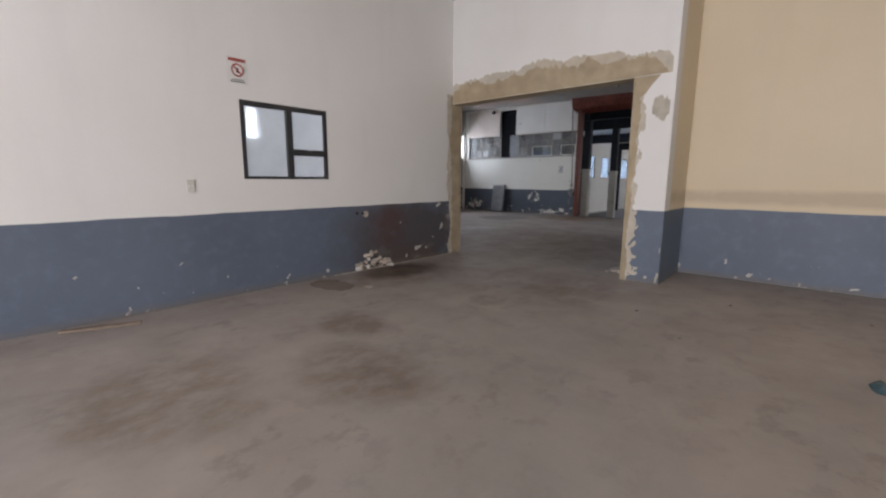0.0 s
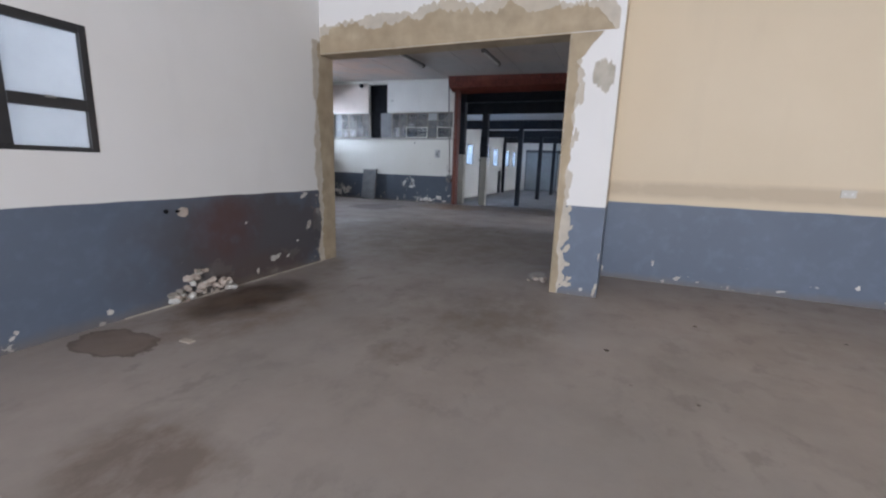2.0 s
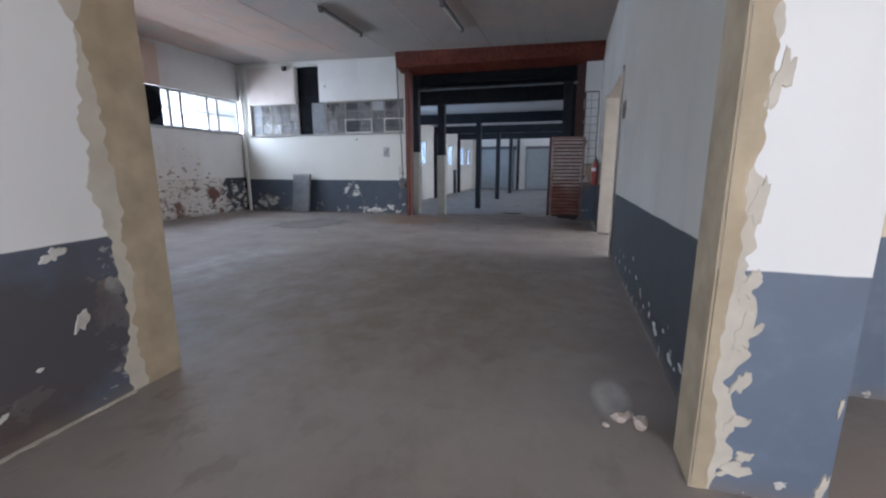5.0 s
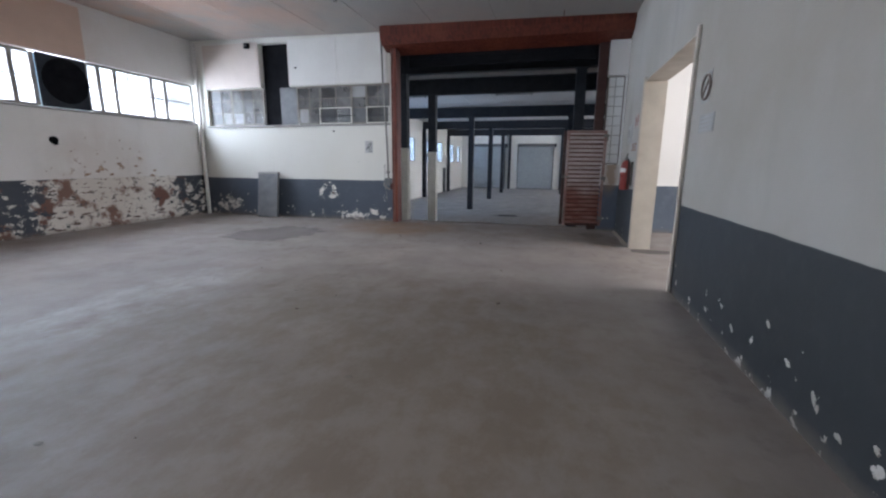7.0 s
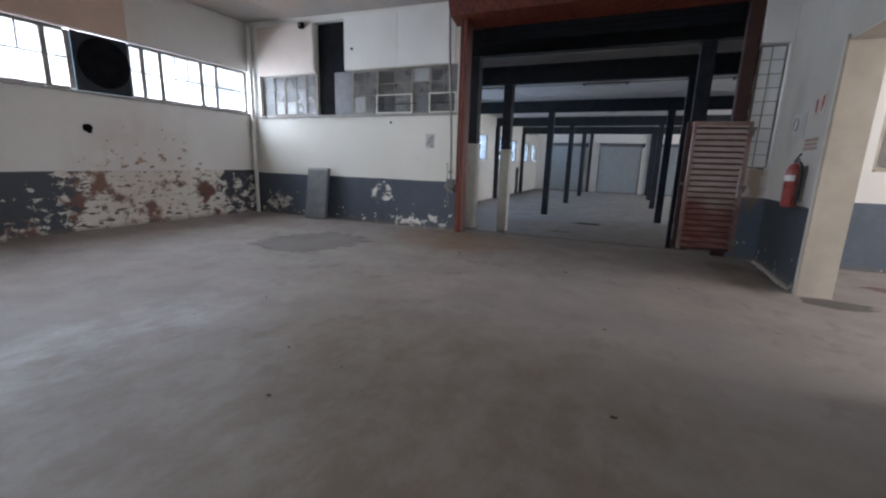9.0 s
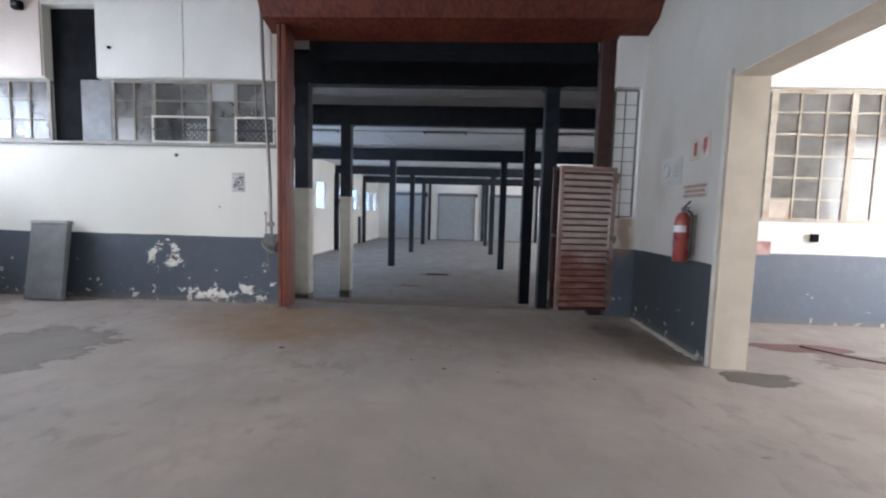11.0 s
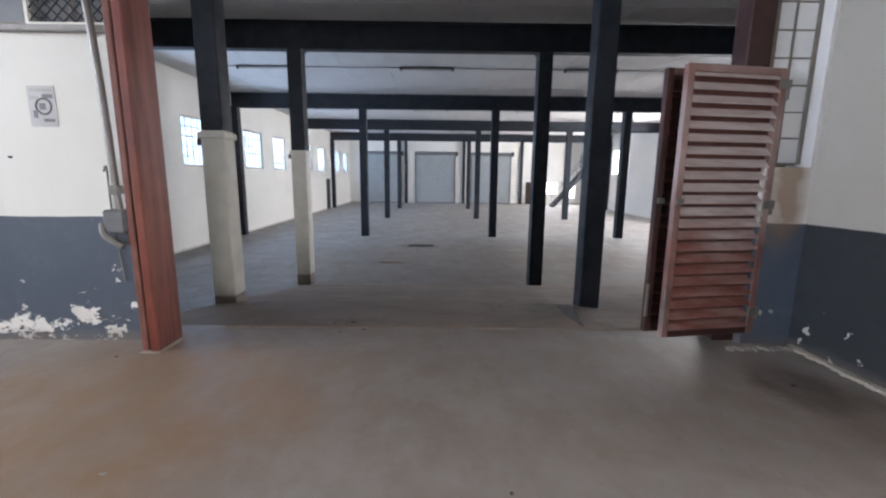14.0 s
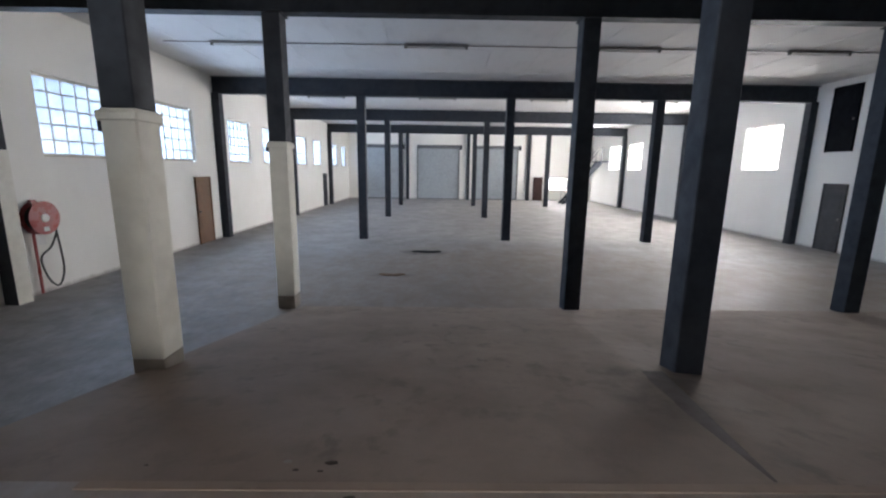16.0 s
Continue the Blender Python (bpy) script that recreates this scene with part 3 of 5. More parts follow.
v = [bm.verts.new(p) for p in top] + [bm.verts.new(p) for p in flank]
bm.faces.new(v[:4])
bm.faces.new((v[1], v[6], v[5], v[4], v[2]))
low = [bm.verts.new((p[0], p[1], HALL_Z - 0.05)) for p in (top[0], top[3])]
bm.faces.new((v[0], v[3], low[1], low[0]))
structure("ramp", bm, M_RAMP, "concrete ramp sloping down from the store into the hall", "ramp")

structure("ceiling_entrance", boxes((-4.24, 6.3, -5.4, 6.7, 4.05, 4.15)), M_CEIL, "plain white boarded ceiling", "ceiling")
bm = bmesh.new()
for k in range(8):
    x0, x1 = -11.0 + k * 1.216, -11.0 + (k + 1) * 1.216
    zz = [4.06 - 0.022 * (x + 11) for x in (x0 + 0.006, x1 - 0.006)]
    v = [bm.verts.new(p) for p in ((x0 + 0.006, 5.9, zz[0]), (x1 - 0.006, 5.9, zz[1]), (x1 - 0.006, 14.38, zz[1]), (x0 + 0.006, 14.38, zz[0]))]
    w = [bm.verts.new(u.co + Vector((0, 0, 0.02))) for u in v]
    bm.faces.new(v), bm.faces.new(w)
    for i in range(4):
        bm.faces.new((v[i], v[(i + 1) % 4], w[(i + 1) % 4], w[i]))
box(bm, -11.3, -1.0, 5.7, 14.6, 4.10, 4.2)
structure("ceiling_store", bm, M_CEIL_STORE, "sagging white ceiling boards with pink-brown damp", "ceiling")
structure("ceiling_side_room", boxes((-1.0, 6.3, 6.95, 14.38, 4.0, 4.1)), M_CEIL, "white boarded ceiling", "ceiling")
bm = boxes((-11.7, 8.5, 14.6, 47.5, HALL_CEIL, HALL_CEIL + 0.1))
for x in spread(-11.4, 8.1, 16)[1:-1]:
    box(bm, x - 0.02, x + 0.02, 14.6, 47.2, HALL_CEIL - 0.008, HALL_CEIL)
for y in spread(14.6, 47.2, 14)[1:-1]:
    box(bm, -11.4, 8.1, y - 0.015, y + 0.015, HALL_CEIL - 0.006, HALL_CEIL)
structure("ceiling_hall", bm, M_CEIL, "white ceiling boards with cover strips", "ceiling")

# entrance room
WIN1 = (2.23, 3.28, 1.255, 2.08)
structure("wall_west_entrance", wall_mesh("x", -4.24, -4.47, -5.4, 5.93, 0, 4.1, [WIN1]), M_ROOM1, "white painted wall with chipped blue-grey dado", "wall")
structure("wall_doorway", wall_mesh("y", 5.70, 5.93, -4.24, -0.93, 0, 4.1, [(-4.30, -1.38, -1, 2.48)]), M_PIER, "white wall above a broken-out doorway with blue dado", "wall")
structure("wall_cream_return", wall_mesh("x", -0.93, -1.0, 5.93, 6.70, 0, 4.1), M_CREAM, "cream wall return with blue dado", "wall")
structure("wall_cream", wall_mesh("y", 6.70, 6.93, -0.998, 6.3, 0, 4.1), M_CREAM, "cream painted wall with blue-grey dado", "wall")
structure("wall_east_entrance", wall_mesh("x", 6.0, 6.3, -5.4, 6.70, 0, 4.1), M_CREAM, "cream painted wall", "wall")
# Unseen wall; its opening is added to let daylight into the entrance.
structure("wall_south_entrance", wall_mesh("y", -5.1, -5.4, -4.24, 6.0, 0, 4.1, [(-1.8, 3.8, -1, 3.5)]), M_ROOM1, "unseen white wall with an assumed wide entrance opening", "wall")
# office behind the internal window
structure("wall_office", wall_mesh("x", -7.9, -8.1, -1.0, 5.72, 0, 4.1, [(3.58, 3.85, 2.02, 2.70), (3.92, 4.20, 2.02, 2.70)]), M_ROOM1, "white office wall with two windows", "wall")
structure("wall_office_south", wall_mesh("y", -0.8, -1.0, -7.9, -4.47, 0, 4.1), M_ROOM1, "plain white office wall", "wall")
structure("floor_office", boxes((-8.1, -4.47, -1.0, 5.72, -0.004, 0.002)), M_FLOOR, "plain concrete office floor", "floor")
structure("ceiling_office", boxes((-8.1, -4.47, -1.0, 5.72, 3.0, 3.1)), M_CEIL, "plain white office ceiling", "ceiling")
sky_panel("daylight_office", (-8.15, 3.89, 2.36), (0, 3.89, 2.0), 0.75, 0.8, 350, COOL)

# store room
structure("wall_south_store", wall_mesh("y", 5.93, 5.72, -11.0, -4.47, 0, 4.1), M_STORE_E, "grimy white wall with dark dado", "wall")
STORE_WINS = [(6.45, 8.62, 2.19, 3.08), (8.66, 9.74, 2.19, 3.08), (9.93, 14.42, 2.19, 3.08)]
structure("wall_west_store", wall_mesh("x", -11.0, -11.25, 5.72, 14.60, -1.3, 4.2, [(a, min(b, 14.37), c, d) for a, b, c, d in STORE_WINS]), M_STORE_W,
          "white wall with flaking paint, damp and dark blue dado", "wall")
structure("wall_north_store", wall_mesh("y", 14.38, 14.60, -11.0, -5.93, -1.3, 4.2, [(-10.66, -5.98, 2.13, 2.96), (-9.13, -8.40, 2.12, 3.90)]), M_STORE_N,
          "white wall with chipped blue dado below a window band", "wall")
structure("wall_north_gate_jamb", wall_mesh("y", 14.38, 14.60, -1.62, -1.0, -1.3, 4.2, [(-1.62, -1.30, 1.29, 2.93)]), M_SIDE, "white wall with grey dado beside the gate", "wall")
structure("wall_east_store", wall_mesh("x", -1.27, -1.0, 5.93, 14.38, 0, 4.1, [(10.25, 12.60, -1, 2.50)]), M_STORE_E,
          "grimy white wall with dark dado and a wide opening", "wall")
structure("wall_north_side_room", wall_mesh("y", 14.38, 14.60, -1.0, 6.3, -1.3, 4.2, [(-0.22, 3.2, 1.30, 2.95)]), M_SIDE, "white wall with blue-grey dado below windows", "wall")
# Unseen wall; its opening is added to let daylight into the side room.
structure("wall_east_side_room", wall_mesh("x", 6.0, 6.3, 6.93, 14.38, 0, 4.1, [(8.4, 13.6, 0.9, 3.2)]), M_SIDE, "unseen white wall with an assumed wide window opening", "wall")

# hall
HW = [(21.12, 23.05), (24.12, 26.05), (28.1, 29.8), (30.95, 32.5), (35.1, 36.75), (37.95, 39.65), (42.2, 43.8), (45.0, 46.5)]
HE = [(28.45, 30.3), (31.4, 33.4), (38.9, 40.8), (42.0, 43.8)]
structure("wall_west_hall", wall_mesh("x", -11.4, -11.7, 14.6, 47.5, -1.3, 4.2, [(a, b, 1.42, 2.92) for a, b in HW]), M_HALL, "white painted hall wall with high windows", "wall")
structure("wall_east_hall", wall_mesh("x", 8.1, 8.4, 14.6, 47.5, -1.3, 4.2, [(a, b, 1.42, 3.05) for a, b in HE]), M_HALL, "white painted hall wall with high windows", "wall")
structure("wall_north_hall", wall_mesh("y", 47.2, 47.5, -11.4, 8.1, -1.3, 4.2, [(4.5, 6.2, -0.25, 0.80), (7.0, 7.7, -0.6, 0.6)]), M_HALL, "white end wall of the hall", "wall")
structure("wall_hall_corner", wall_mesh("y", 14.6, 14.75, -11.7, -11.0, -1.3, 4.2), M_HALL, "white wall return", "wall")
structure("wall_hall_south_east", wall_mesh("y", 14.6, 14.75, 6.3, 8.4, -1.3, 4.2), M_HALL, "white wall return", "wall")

# ---- windows ----
office = thing("window_1", (-4.25, 2.75, 1.255), "charcoal metal office window with frosted panes", "window", kind="structure")
WX = (-4.29, -4.236)
part("window_frame", boxes((*WX, 2.23, 2.275, 1.255, 2.08), (*WX, 3.235, 3.28, 1.255, 2.08), (*WX, 2.275, 3.235, 1.255, 1.285), (*WX, 2.275, 3.235, 2.025, 2.08), edge=0.002), M_DARKFRAME, office)
part("mullion", boxes((WX[0], WX[1] + 0.004, 2.745, 2.82, 1.285, 2.025), edge=0.003), M_DARKFRAME, office)
part("transom", boxes((WX[0], WX[1] + 0.004, 2.82, 3.235, 1.53, 1.60), edge=0.003), M_DARKFRAME, office)
part("window_handle", boxes((-4.232, -4.215, 3.0, 3.06, 1.585, 1.60), edge=0.003), M_PIPE, office)
for y0, y1, z0, z1 in ((2.275, 2.745, 1.285, 2.025), (2.82, 3.235, 1.60, 2.025), (2.82, 3.235, 1.285, 1.53)):
    part("pane", boxes((-4.268, -4.262, y0 + 0.001, y1 - 0.001, z0 + 0.001, z1 - 0.001)), M_FROST, office).visible_shadow = False
for n, (a, b) in enumerate(((3.58, 3.85), (3.92, 4.20))):
    window("window_%d" % (n + 2), "x", -8.0, spread(a, b, 1), spread(2.02, 2.70, 2), "white steel office window with clear panes", M_PLASTIC, bar=0.02)
window("window_4", "x", -11.10, spread(6.47, 8.60, 5), [2.21, 2.47, 2.75, 3.06], "steel store window with small bright panes", M_GRIMEFRAME, bar=0.017, heavy=(2, 4))
window("window_5", "x", -11.10, [8.68, 8.72, 8.98, 9.36, 9.60, 9.72], [2.21, 2.62, 2.80, 3.06], "steel store window with small bright panes", M_GRIMEFRAME, bar=0.017, heavy=(2, 3))
window("window_6", "x", -11.10, [9.95, 10.22, 10.50, 10.80, 11.10], [2.21, 2.66, 3.06], "steel store window with dirty upper panes", M_GRIMEFRAME, bar=0.017, heavy=(3,), upper=(1, 2),
       odd={(0, 1): M_GLASSGREY, (2, 1): M_GLASSGREY, (3, 1): M_GLASSGREY})
window("window_7", "x", -11.10, [11.95, 12.18, 12.5, 12.77, 13.02, 13.3, 13.63, 14.36], [2.21, 2.64, 3.06], "steel store window with bright panes", M_GRIMEFRAME, bar=0.017, heavy=(1, 2, 5, 6), upper=(3, 4),
       odd={(0, 1): M_GLASSGREY})
NB = [2.15, 2.42, 2.69, 2.94]
window("window_8", "y", 14.46, [-10.64, -10.32, -10.02, -9.72, -9.43, -9.15], NB, "dirty steel window above the store wall", M_GRIMEFRAME, M_GLASSGREY, bar=0.012, heavy=(2,),
       odd={(0, 0): M_GREYPANEL, (0, 1): M_GREYPANEL, (0, 2): M_GREYPANEL, (2, 0): M_GLASS, (1, 0): M_GLASS})
window("window_9", "y", 14.46, [-8.25, -7.95, -7.68, -7.29, -6.91, -6.55, -6.28, -6.0], [2.15, 2.48, 2.69, 2.94], "grimy brown steel window with burglar bars", M_GRIMEFRAME, M_GLASSGREY, bar=0.012, heavy=(2, 4, 5),
       odd={(4, 2): M_FROST, (4, 0): M_GREYPANEL, (0, 0): M_GLASS, (3, 0): M_GLASS})
window("window_10", "y", 14.49, [-1.60, -1.47, -1.31], spread(1.31, 2.91, 9), "narrow steel window of milky panes beside the gate", M_GRIMEFRAME, M_MILK, bar=0.007)
window("window_11", "y", 14.48, [-0.20, 0.08, 0.36, 0.68, 1.00, 1.32, 1.64, 1.96, 2.28, 2.60, 2.90, 3.18], [1.32, 1.59, 1.86, 2.13, 2.40, 2.67, 2.93],
       "large dusty cream steel side-room window of small panes", M_CREAMFRAME, M_BLOCK, bar=0.020, heavy=(2, 5, 8),
       odd={(2, 0): M_SIGNCREAM, (0, 0): M_FROST, (1, 0): M_FROST, (0, 1): M_FROST}, shade=True)
for n, (a, b) in enumerate(HW):
    window("window_%d" % (12 + n), "x", -11.48, spread(a + 0.02, b - 0.02, 6), spread(1.44, 2.90, 5), "steel hall window with small square panes", M_CREAMFRAME, M_HALLPANE, bar=0.026, deep=0.03)
for n, (a, b) in enumerate(HE):
    window("window_%d" % (20 + n), "x", 8.18, spread(a + 0.02, b - 0.02, 4), spread(1.44, 3.03, 3), "steel hall window washed out by daylight", M_FRAME, M_GLASS, bar=0.010, deep=0.03)
window("window_24", "y", 47.3, spread(4.52, 6.18, 3), [-0.23, 0.78], "low bright window in the end wall", M_FRAME, M_GLASS)
window("window_25", "y", 47.3, [7.02, 7.68], [-0.58, 0.58], "low bright window under the stair", M_FRAME, M_GLASS)

# ---- trim: raw plaster round the doorway, boards, pilasters ----
rng = random.Random(4)


def wobble(u, size, seed):
    return size * (noise.noise((u * 1.7, seed, 0)) + 0.6 * noise.noise((u * 5.3, seed, 3)) + 0.4 * noise.noise((u * 16, seed, 6)) + 0.28 * noise.noise((u * 41, seed, 9)))


def ragged(name, point, count, inner, outer, label, material=None):
    """A thin skin of plaster from an inner edge to a ragged outer one; point(u, w) lays it on its wall, proud by the third value."""
    bm = bmesh.new()
    rows = []
    for i in range(count + 1):
        u = i / count
        a, b = inner(u), outer(u)
        rows.append([bm.verts.new(point(u, a + (b - a) * k / 3, 0.006 if k < 3 else 0.0005)) for k in range(4)])
    for p, q in zip(rows, rows[1:]):
        for k in range(3):
            bm.faces.new((p[k], q[k], q[k + 1], p[k + 1]))
    return structure(name, bm, material or M_TAN, label, "plaster")


ragged("trim_lintel_skim", lambda u, w, p: (-4.235 + u * 3.26, 5.70 - p * 0.5, w), 320, lambda u: 2.482,
       lambda u: 2.77 + 0.09 * math.sin(math.pi * min(1, u * 1.1)) - 0.30 * max(0.0, u - 0.95) * 20 * 0.5 + wobble(u * 4.3, 0.085, 11), "pale plaster skim feathering over the lintel", M_SKIM)
ragged("trim_pier_skim", lambda u, w, p: (w, 5.70 - p * 0.5, u * 2.476), 240, lambda u: -1.378,
       lambda u: -1.26 + wobble(u * 1.5, 0.10, 12) - 0.05 * (1 - u), "pale plaster skim beside the pier strip", M_SKIM)
ragged("trim_lintel_plaster", lambda u, w, p: (-4.23 + u * 3.23, 5.70 - p, w), 260, lambda u: 2.482,
       lambda u: 2.70 + 0.10 * math.sin(math.pi * min(1, u * 1.05)) - 0.20 * max(0.0, u - 0.95) * 20 + wobble(u * 3.1, 0.085, 1), "raw tan plaster band over the broken doorway")
ragged("trim_pier_plaster", lambda u, w, p: (w, 5.70 - p, u * 2.476), 240, lambda u: -1.378,
       lambda u: -1.32 + wobble(u * 1.2, 0.055, 2) + 0.02 * u + 0.22 * max(0.0, u - 0.9) * 10 * 0.9, "ragged raw plaster strip on the pier")
ragged("trim_jamb_skim", lambda u, w, p: (-4.24 + p * 0.5, w, u * 2.62), 240, lambda u: 5.93,
       lambda u: 5.61 + wobble(u * 1.5, 0.07, 13) - 0.04 * u, "pale plaster skim beside the door jamb", M_SKIM)
ragged("trim_jamb_plaster", lambda u, w, p: (-4.24 + p, w, u * 2.60), 240, lambda u: 5.93,
       lambda u: 5.67 + wobble(u * 1.2, 0.05, 3) - 0.04 * u, "raw tan plaster on the door jamb")
ragged("trim_plaster_patch", lambda u, w, p: (-1.16 + 0.19 * u, 5.70 - p, w), 60, lambda u: 2.08 - 0.13 * math.sqrt(math.sin(math.pi * min(1, max(0, u)))) + wobble(u, 0.09, 5),
       lambda u: 2.12 + 0.11 * math.sqrt(math.sin(math.pi * min(1, max(0, u)))) + wobble(u, 0.10, 7), "grey trowelled plaster patch on the pier", M_PATCH)
structure("trim_lintel_soffit", boxes((-4.24, -1.38, 5.695, 5.935, 2.470, 2.479)), M_TAN, "raw plaster under the lintel", "plaster")
structure("trim_pier_reveal", boxes((-1.389, -1.381, 5.695, 5.935, 0.0, 2.469)), M_TAN, "raw plaster pier reveal", "plaster")
structure("trim_opening_jamb", boxes((-1.285, -0.985, 12.585, 12.597, 0.0, 2.485), (-1.285, -0.985, 10.253, 10.265, 0.0, 2.485), (-1.285, -0.985, 10.253, 12.597, 2.486, 2.497)), M_REVEAL,
          "cream painted reveal of the wide opening", "trim")
structure("trim_opening_edge", boxes((-1.30, -1.271, 12.60, 12.66, 0.0, 2.55), (-1.30, -1.271, 10.19, 10.25, 0.0, 2.55), edge=0.004), M_REVEAL, "worn cream edge bead of the opening", "trim")
for x0, x1, m in ((-10.66, -9.15, M_PINKBOARD), (-8.385, -7.20, M_BOARD), (-7.19, -6.03, M_BOARD)):
    structure("trim_board", boxes((x0, x1, 14.362, 14.379, 2.97, 3.93), edge=0.003), m, "white fibre board panel over the window band", "panel")
structure("trim_sill", boxes((-10.68, -5.97, 14.33, 14.379, 2.085, 2.125), edge=0.006), M_FRAME, "grey painted window sill", "sill")
structure("trim_sill_west", boxes((-10.999, -10.95, 6.4, 9.74, 2.15, 2.185), (-10.999, -10.95, 9.94, 14.36, 2.15, 2.185), edge=0.006), M_FRAME, "grey painted window sill", "sill")
# Near-black sheets stand in for the unlit depth of the opening.
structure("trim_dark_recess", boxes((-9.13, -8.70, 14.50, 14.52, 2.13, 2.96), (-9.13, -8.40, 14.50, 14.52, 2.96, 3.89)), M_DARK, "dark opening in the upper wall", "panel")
structure("trim_grey_panel", boxes((-8.69, -8.27, 14.44, 14.455, 2.14, 2.95), edge=0.003), M_GREYPANEL, "grey sheet closing a window bay", "panel")
# Peach boards: damp staining and warm bounced light put into one colour.
structure("trim_board_west", boxes((-10.999, -10.99, 9.93, 11.92, 3.10, 3.98), (-10.999, -10.99, 6.4, 9.74, 3.10, 3.98), edge=0.002), M_PEACH, "peach board over the store window, damp stain and painted warm bounce", "panel")
structure("trim_dark_plug", boxes((-11.06, -11.03, 11.13, 11.92, 2.20, 3.07), edge=0.004), M_PLUG, "dark board where a fan stood", "panel")
# Black disc laid on the board for the fan hole's unlit depth.
bm = bmesh.new()
rod(bm, (-11.032, 11.55, 2.66), (-11.015, 11.55, 2.66), 0.38, 28)
structure("trim_fan_hole", bm, M_DARK, "round black fan hole in the board", "panel")
structure("trim_pilaster", boxes((-10.999, -10.80, 9.75, 9.92, 0.0, 4.03), edge=0.008), M_STORE_W, "narrow painted pilaster between windows", "pilaster")
ragged("trim_wall_ledge", lambda u, w, p: (w, 12.75 + u * 1.58, 0.001 + 2.5 * p), 160, lambda u: -1.271, lambda u: -1.33 + wobble(u * 7, 0.045, 43), "broken pale mortar ledge at the wall foot", M_SKIM)
ragged("trim_wall_ledge", lambda u, w, p: (-1.80 + u * 0.48, w, 0.001 + 3 * p), 80, lambda u: 14.345, lambda u: 14.25 + wobble(u * 4, 0.06, 44), "broken pale mortar ledge by the gate post", M_CONCRETE)

# slanting brace painted like the dado
brace = thing("diagonal_brace", (-10.9, 9.6, 0), "dark blue concrete brace slanting against the store wall", "brace")
bm = bmesh.new()
sec = [(-10.998, 8.05, 2.18), (-10.998, 8.85, 2.18), (-10.998, 9.74, 0.98), (-10.998, 9.74, 0.0), (-10.998, 9.40, 0.0)]
near = [bm.verts.new((-10.70, y, z)) for _, y, z in sec]
far = [bm.verts.new(p) for p in sec]
bm.faces.new(near), bm.faces.new(far)
for i in range(5):
    bm.faces.new((near[i], near[(i + 1) % 5], far[(i + 1) % 5], far[i]))
M_BRACE = wall_paint("brace_flaking_paint", NAVY, NAVY, 0.5, grime=0.2, damp=[((-10.85, 8.7, 1.1), 1.1, (1, 0.8, 0.5), 0.10)])
part("brace_body", bm, M_BRACE, brace)
bm = bmesh.new()
a, b = Vector((0, 8.05, 2.18)), Vector((0, 9.40, 0.0))
q = [bm.verts.new((x, p.y - 0.004, p.z - 0.003)) for p in (a, b) for x in (-10.72, -10.99)]
q2 = [bm.verts.new(u.co + Vector((0, -0.006, -0.004))) for u in q]
for quad in ((q[0], q[1], q[3], q[2]), (q2[0], q2[1], q2[3], q2[2])):
    bm.faces.new(quad)
part("worn_underside", bm, M_BRACEWORN, brace, "pale worn underside with rust")
bm = bmesh.new()
strip = []
for i in range(41):
    u = i / 40
    y, z = 8.05 + 1.35 * u, 2.18 - 2.18 * u
    strip.append([bm.verts.new((-10.697, y, z)), bm.verts.new((-10.697, y + 0.17 + wobble(u * 2.2, 0.10, 21), z))])
for p, q in zip(strip, strip[1:]):
    bm.faces.new((p[0], p[1], q[1], q[0]))
part("bare_edge", bm, M_BRACEWORN, brace, "bare pale edge stained with rust")

# ---- hall frame: columns and beams ----
ROWS_Y = (20.1, 27.3, 34.2, 41.2)
BEAM_LOW, BEAM_TOP = 3.57, 4.08


def steel_column(x, y, z0, z1, w, white=False, label="blue-black painted square steel column", group="hall columns"):
    c = thing("steel_column", (x, y, z0), label, "column", group)
    h = w / 2
    split = 1.68
    if white:
        part("shaft", boxes((x - h, x + h, y - h, y + h, split, z1), edge=0.008), M_BLACK, c, "blue-black upper shaft")
        casing = part("painted_casing", boxes((x - h - 0.01, x + h + 0.01, y - h - 0.01, y + h + 0.01, z0 + 0.22, split), edge=0.012), M_COLWHITE, c, "yellowed white lower casing")
        part("bare_foot", boxes((x - h - 0.008, x + h + 0.008, y - h - 0.008, y + h + 0.008, z0 - 0.02, z0 + 0.22), edge=0.008), M_CONCRETE, c, "bare grey foot")
        part("collar", boxes((x - h - 0.03, x + h + 0.03, y - h - 0.03, y + h + 0.03, split - 0.09, split - 0.02), edge=0.01), M_COLWHITE, casing, "white collar band")
        part("bracket", boxes((x - h - 0.09, x - h - 0.03, y - 0.06, y + 0.04, split - 0.16, split - 0.08), edge=0.006), M_BLACK, casing, "black side bracket")
    else:
        part("shaft", boxes((x - h, x + h, y - h, y + h, z0 - 0.02, z1), edge=0.008), M_BLACK, c)
    part("head_plate", boxes((x - h - 0.03, x + h + 0.03, y - h - 0.03, y + h + 0.03, z1 - 0.02, z1), edge=0.003), M_BLACK, c)
    return c


def ramp_z(y):
    return HALL_Z * (y - 14.70) / 5.4


steel_column(-6.40, 16.42, ramp_z(16.5) - 0.10, 3.52, 0.24, True, "steel column, yellowed white below and black above, on the ramp")
steel_column(-2.00, 16.53, ramp_z(16.5) - 0.09, 3.52, 0.24, False, "thick blue-black steel column standing beside the ramp")
for y in ROWS_Y:
    for x in (-6.66, -1.83, 3.0):
        steel_column(x, y, HALL_Z, BEAM_LOW, 0.27, x < -6 and y < 21, *(["steel column, white below and black above, at the ramp foot"] if x < -6 and y < 21 else []))


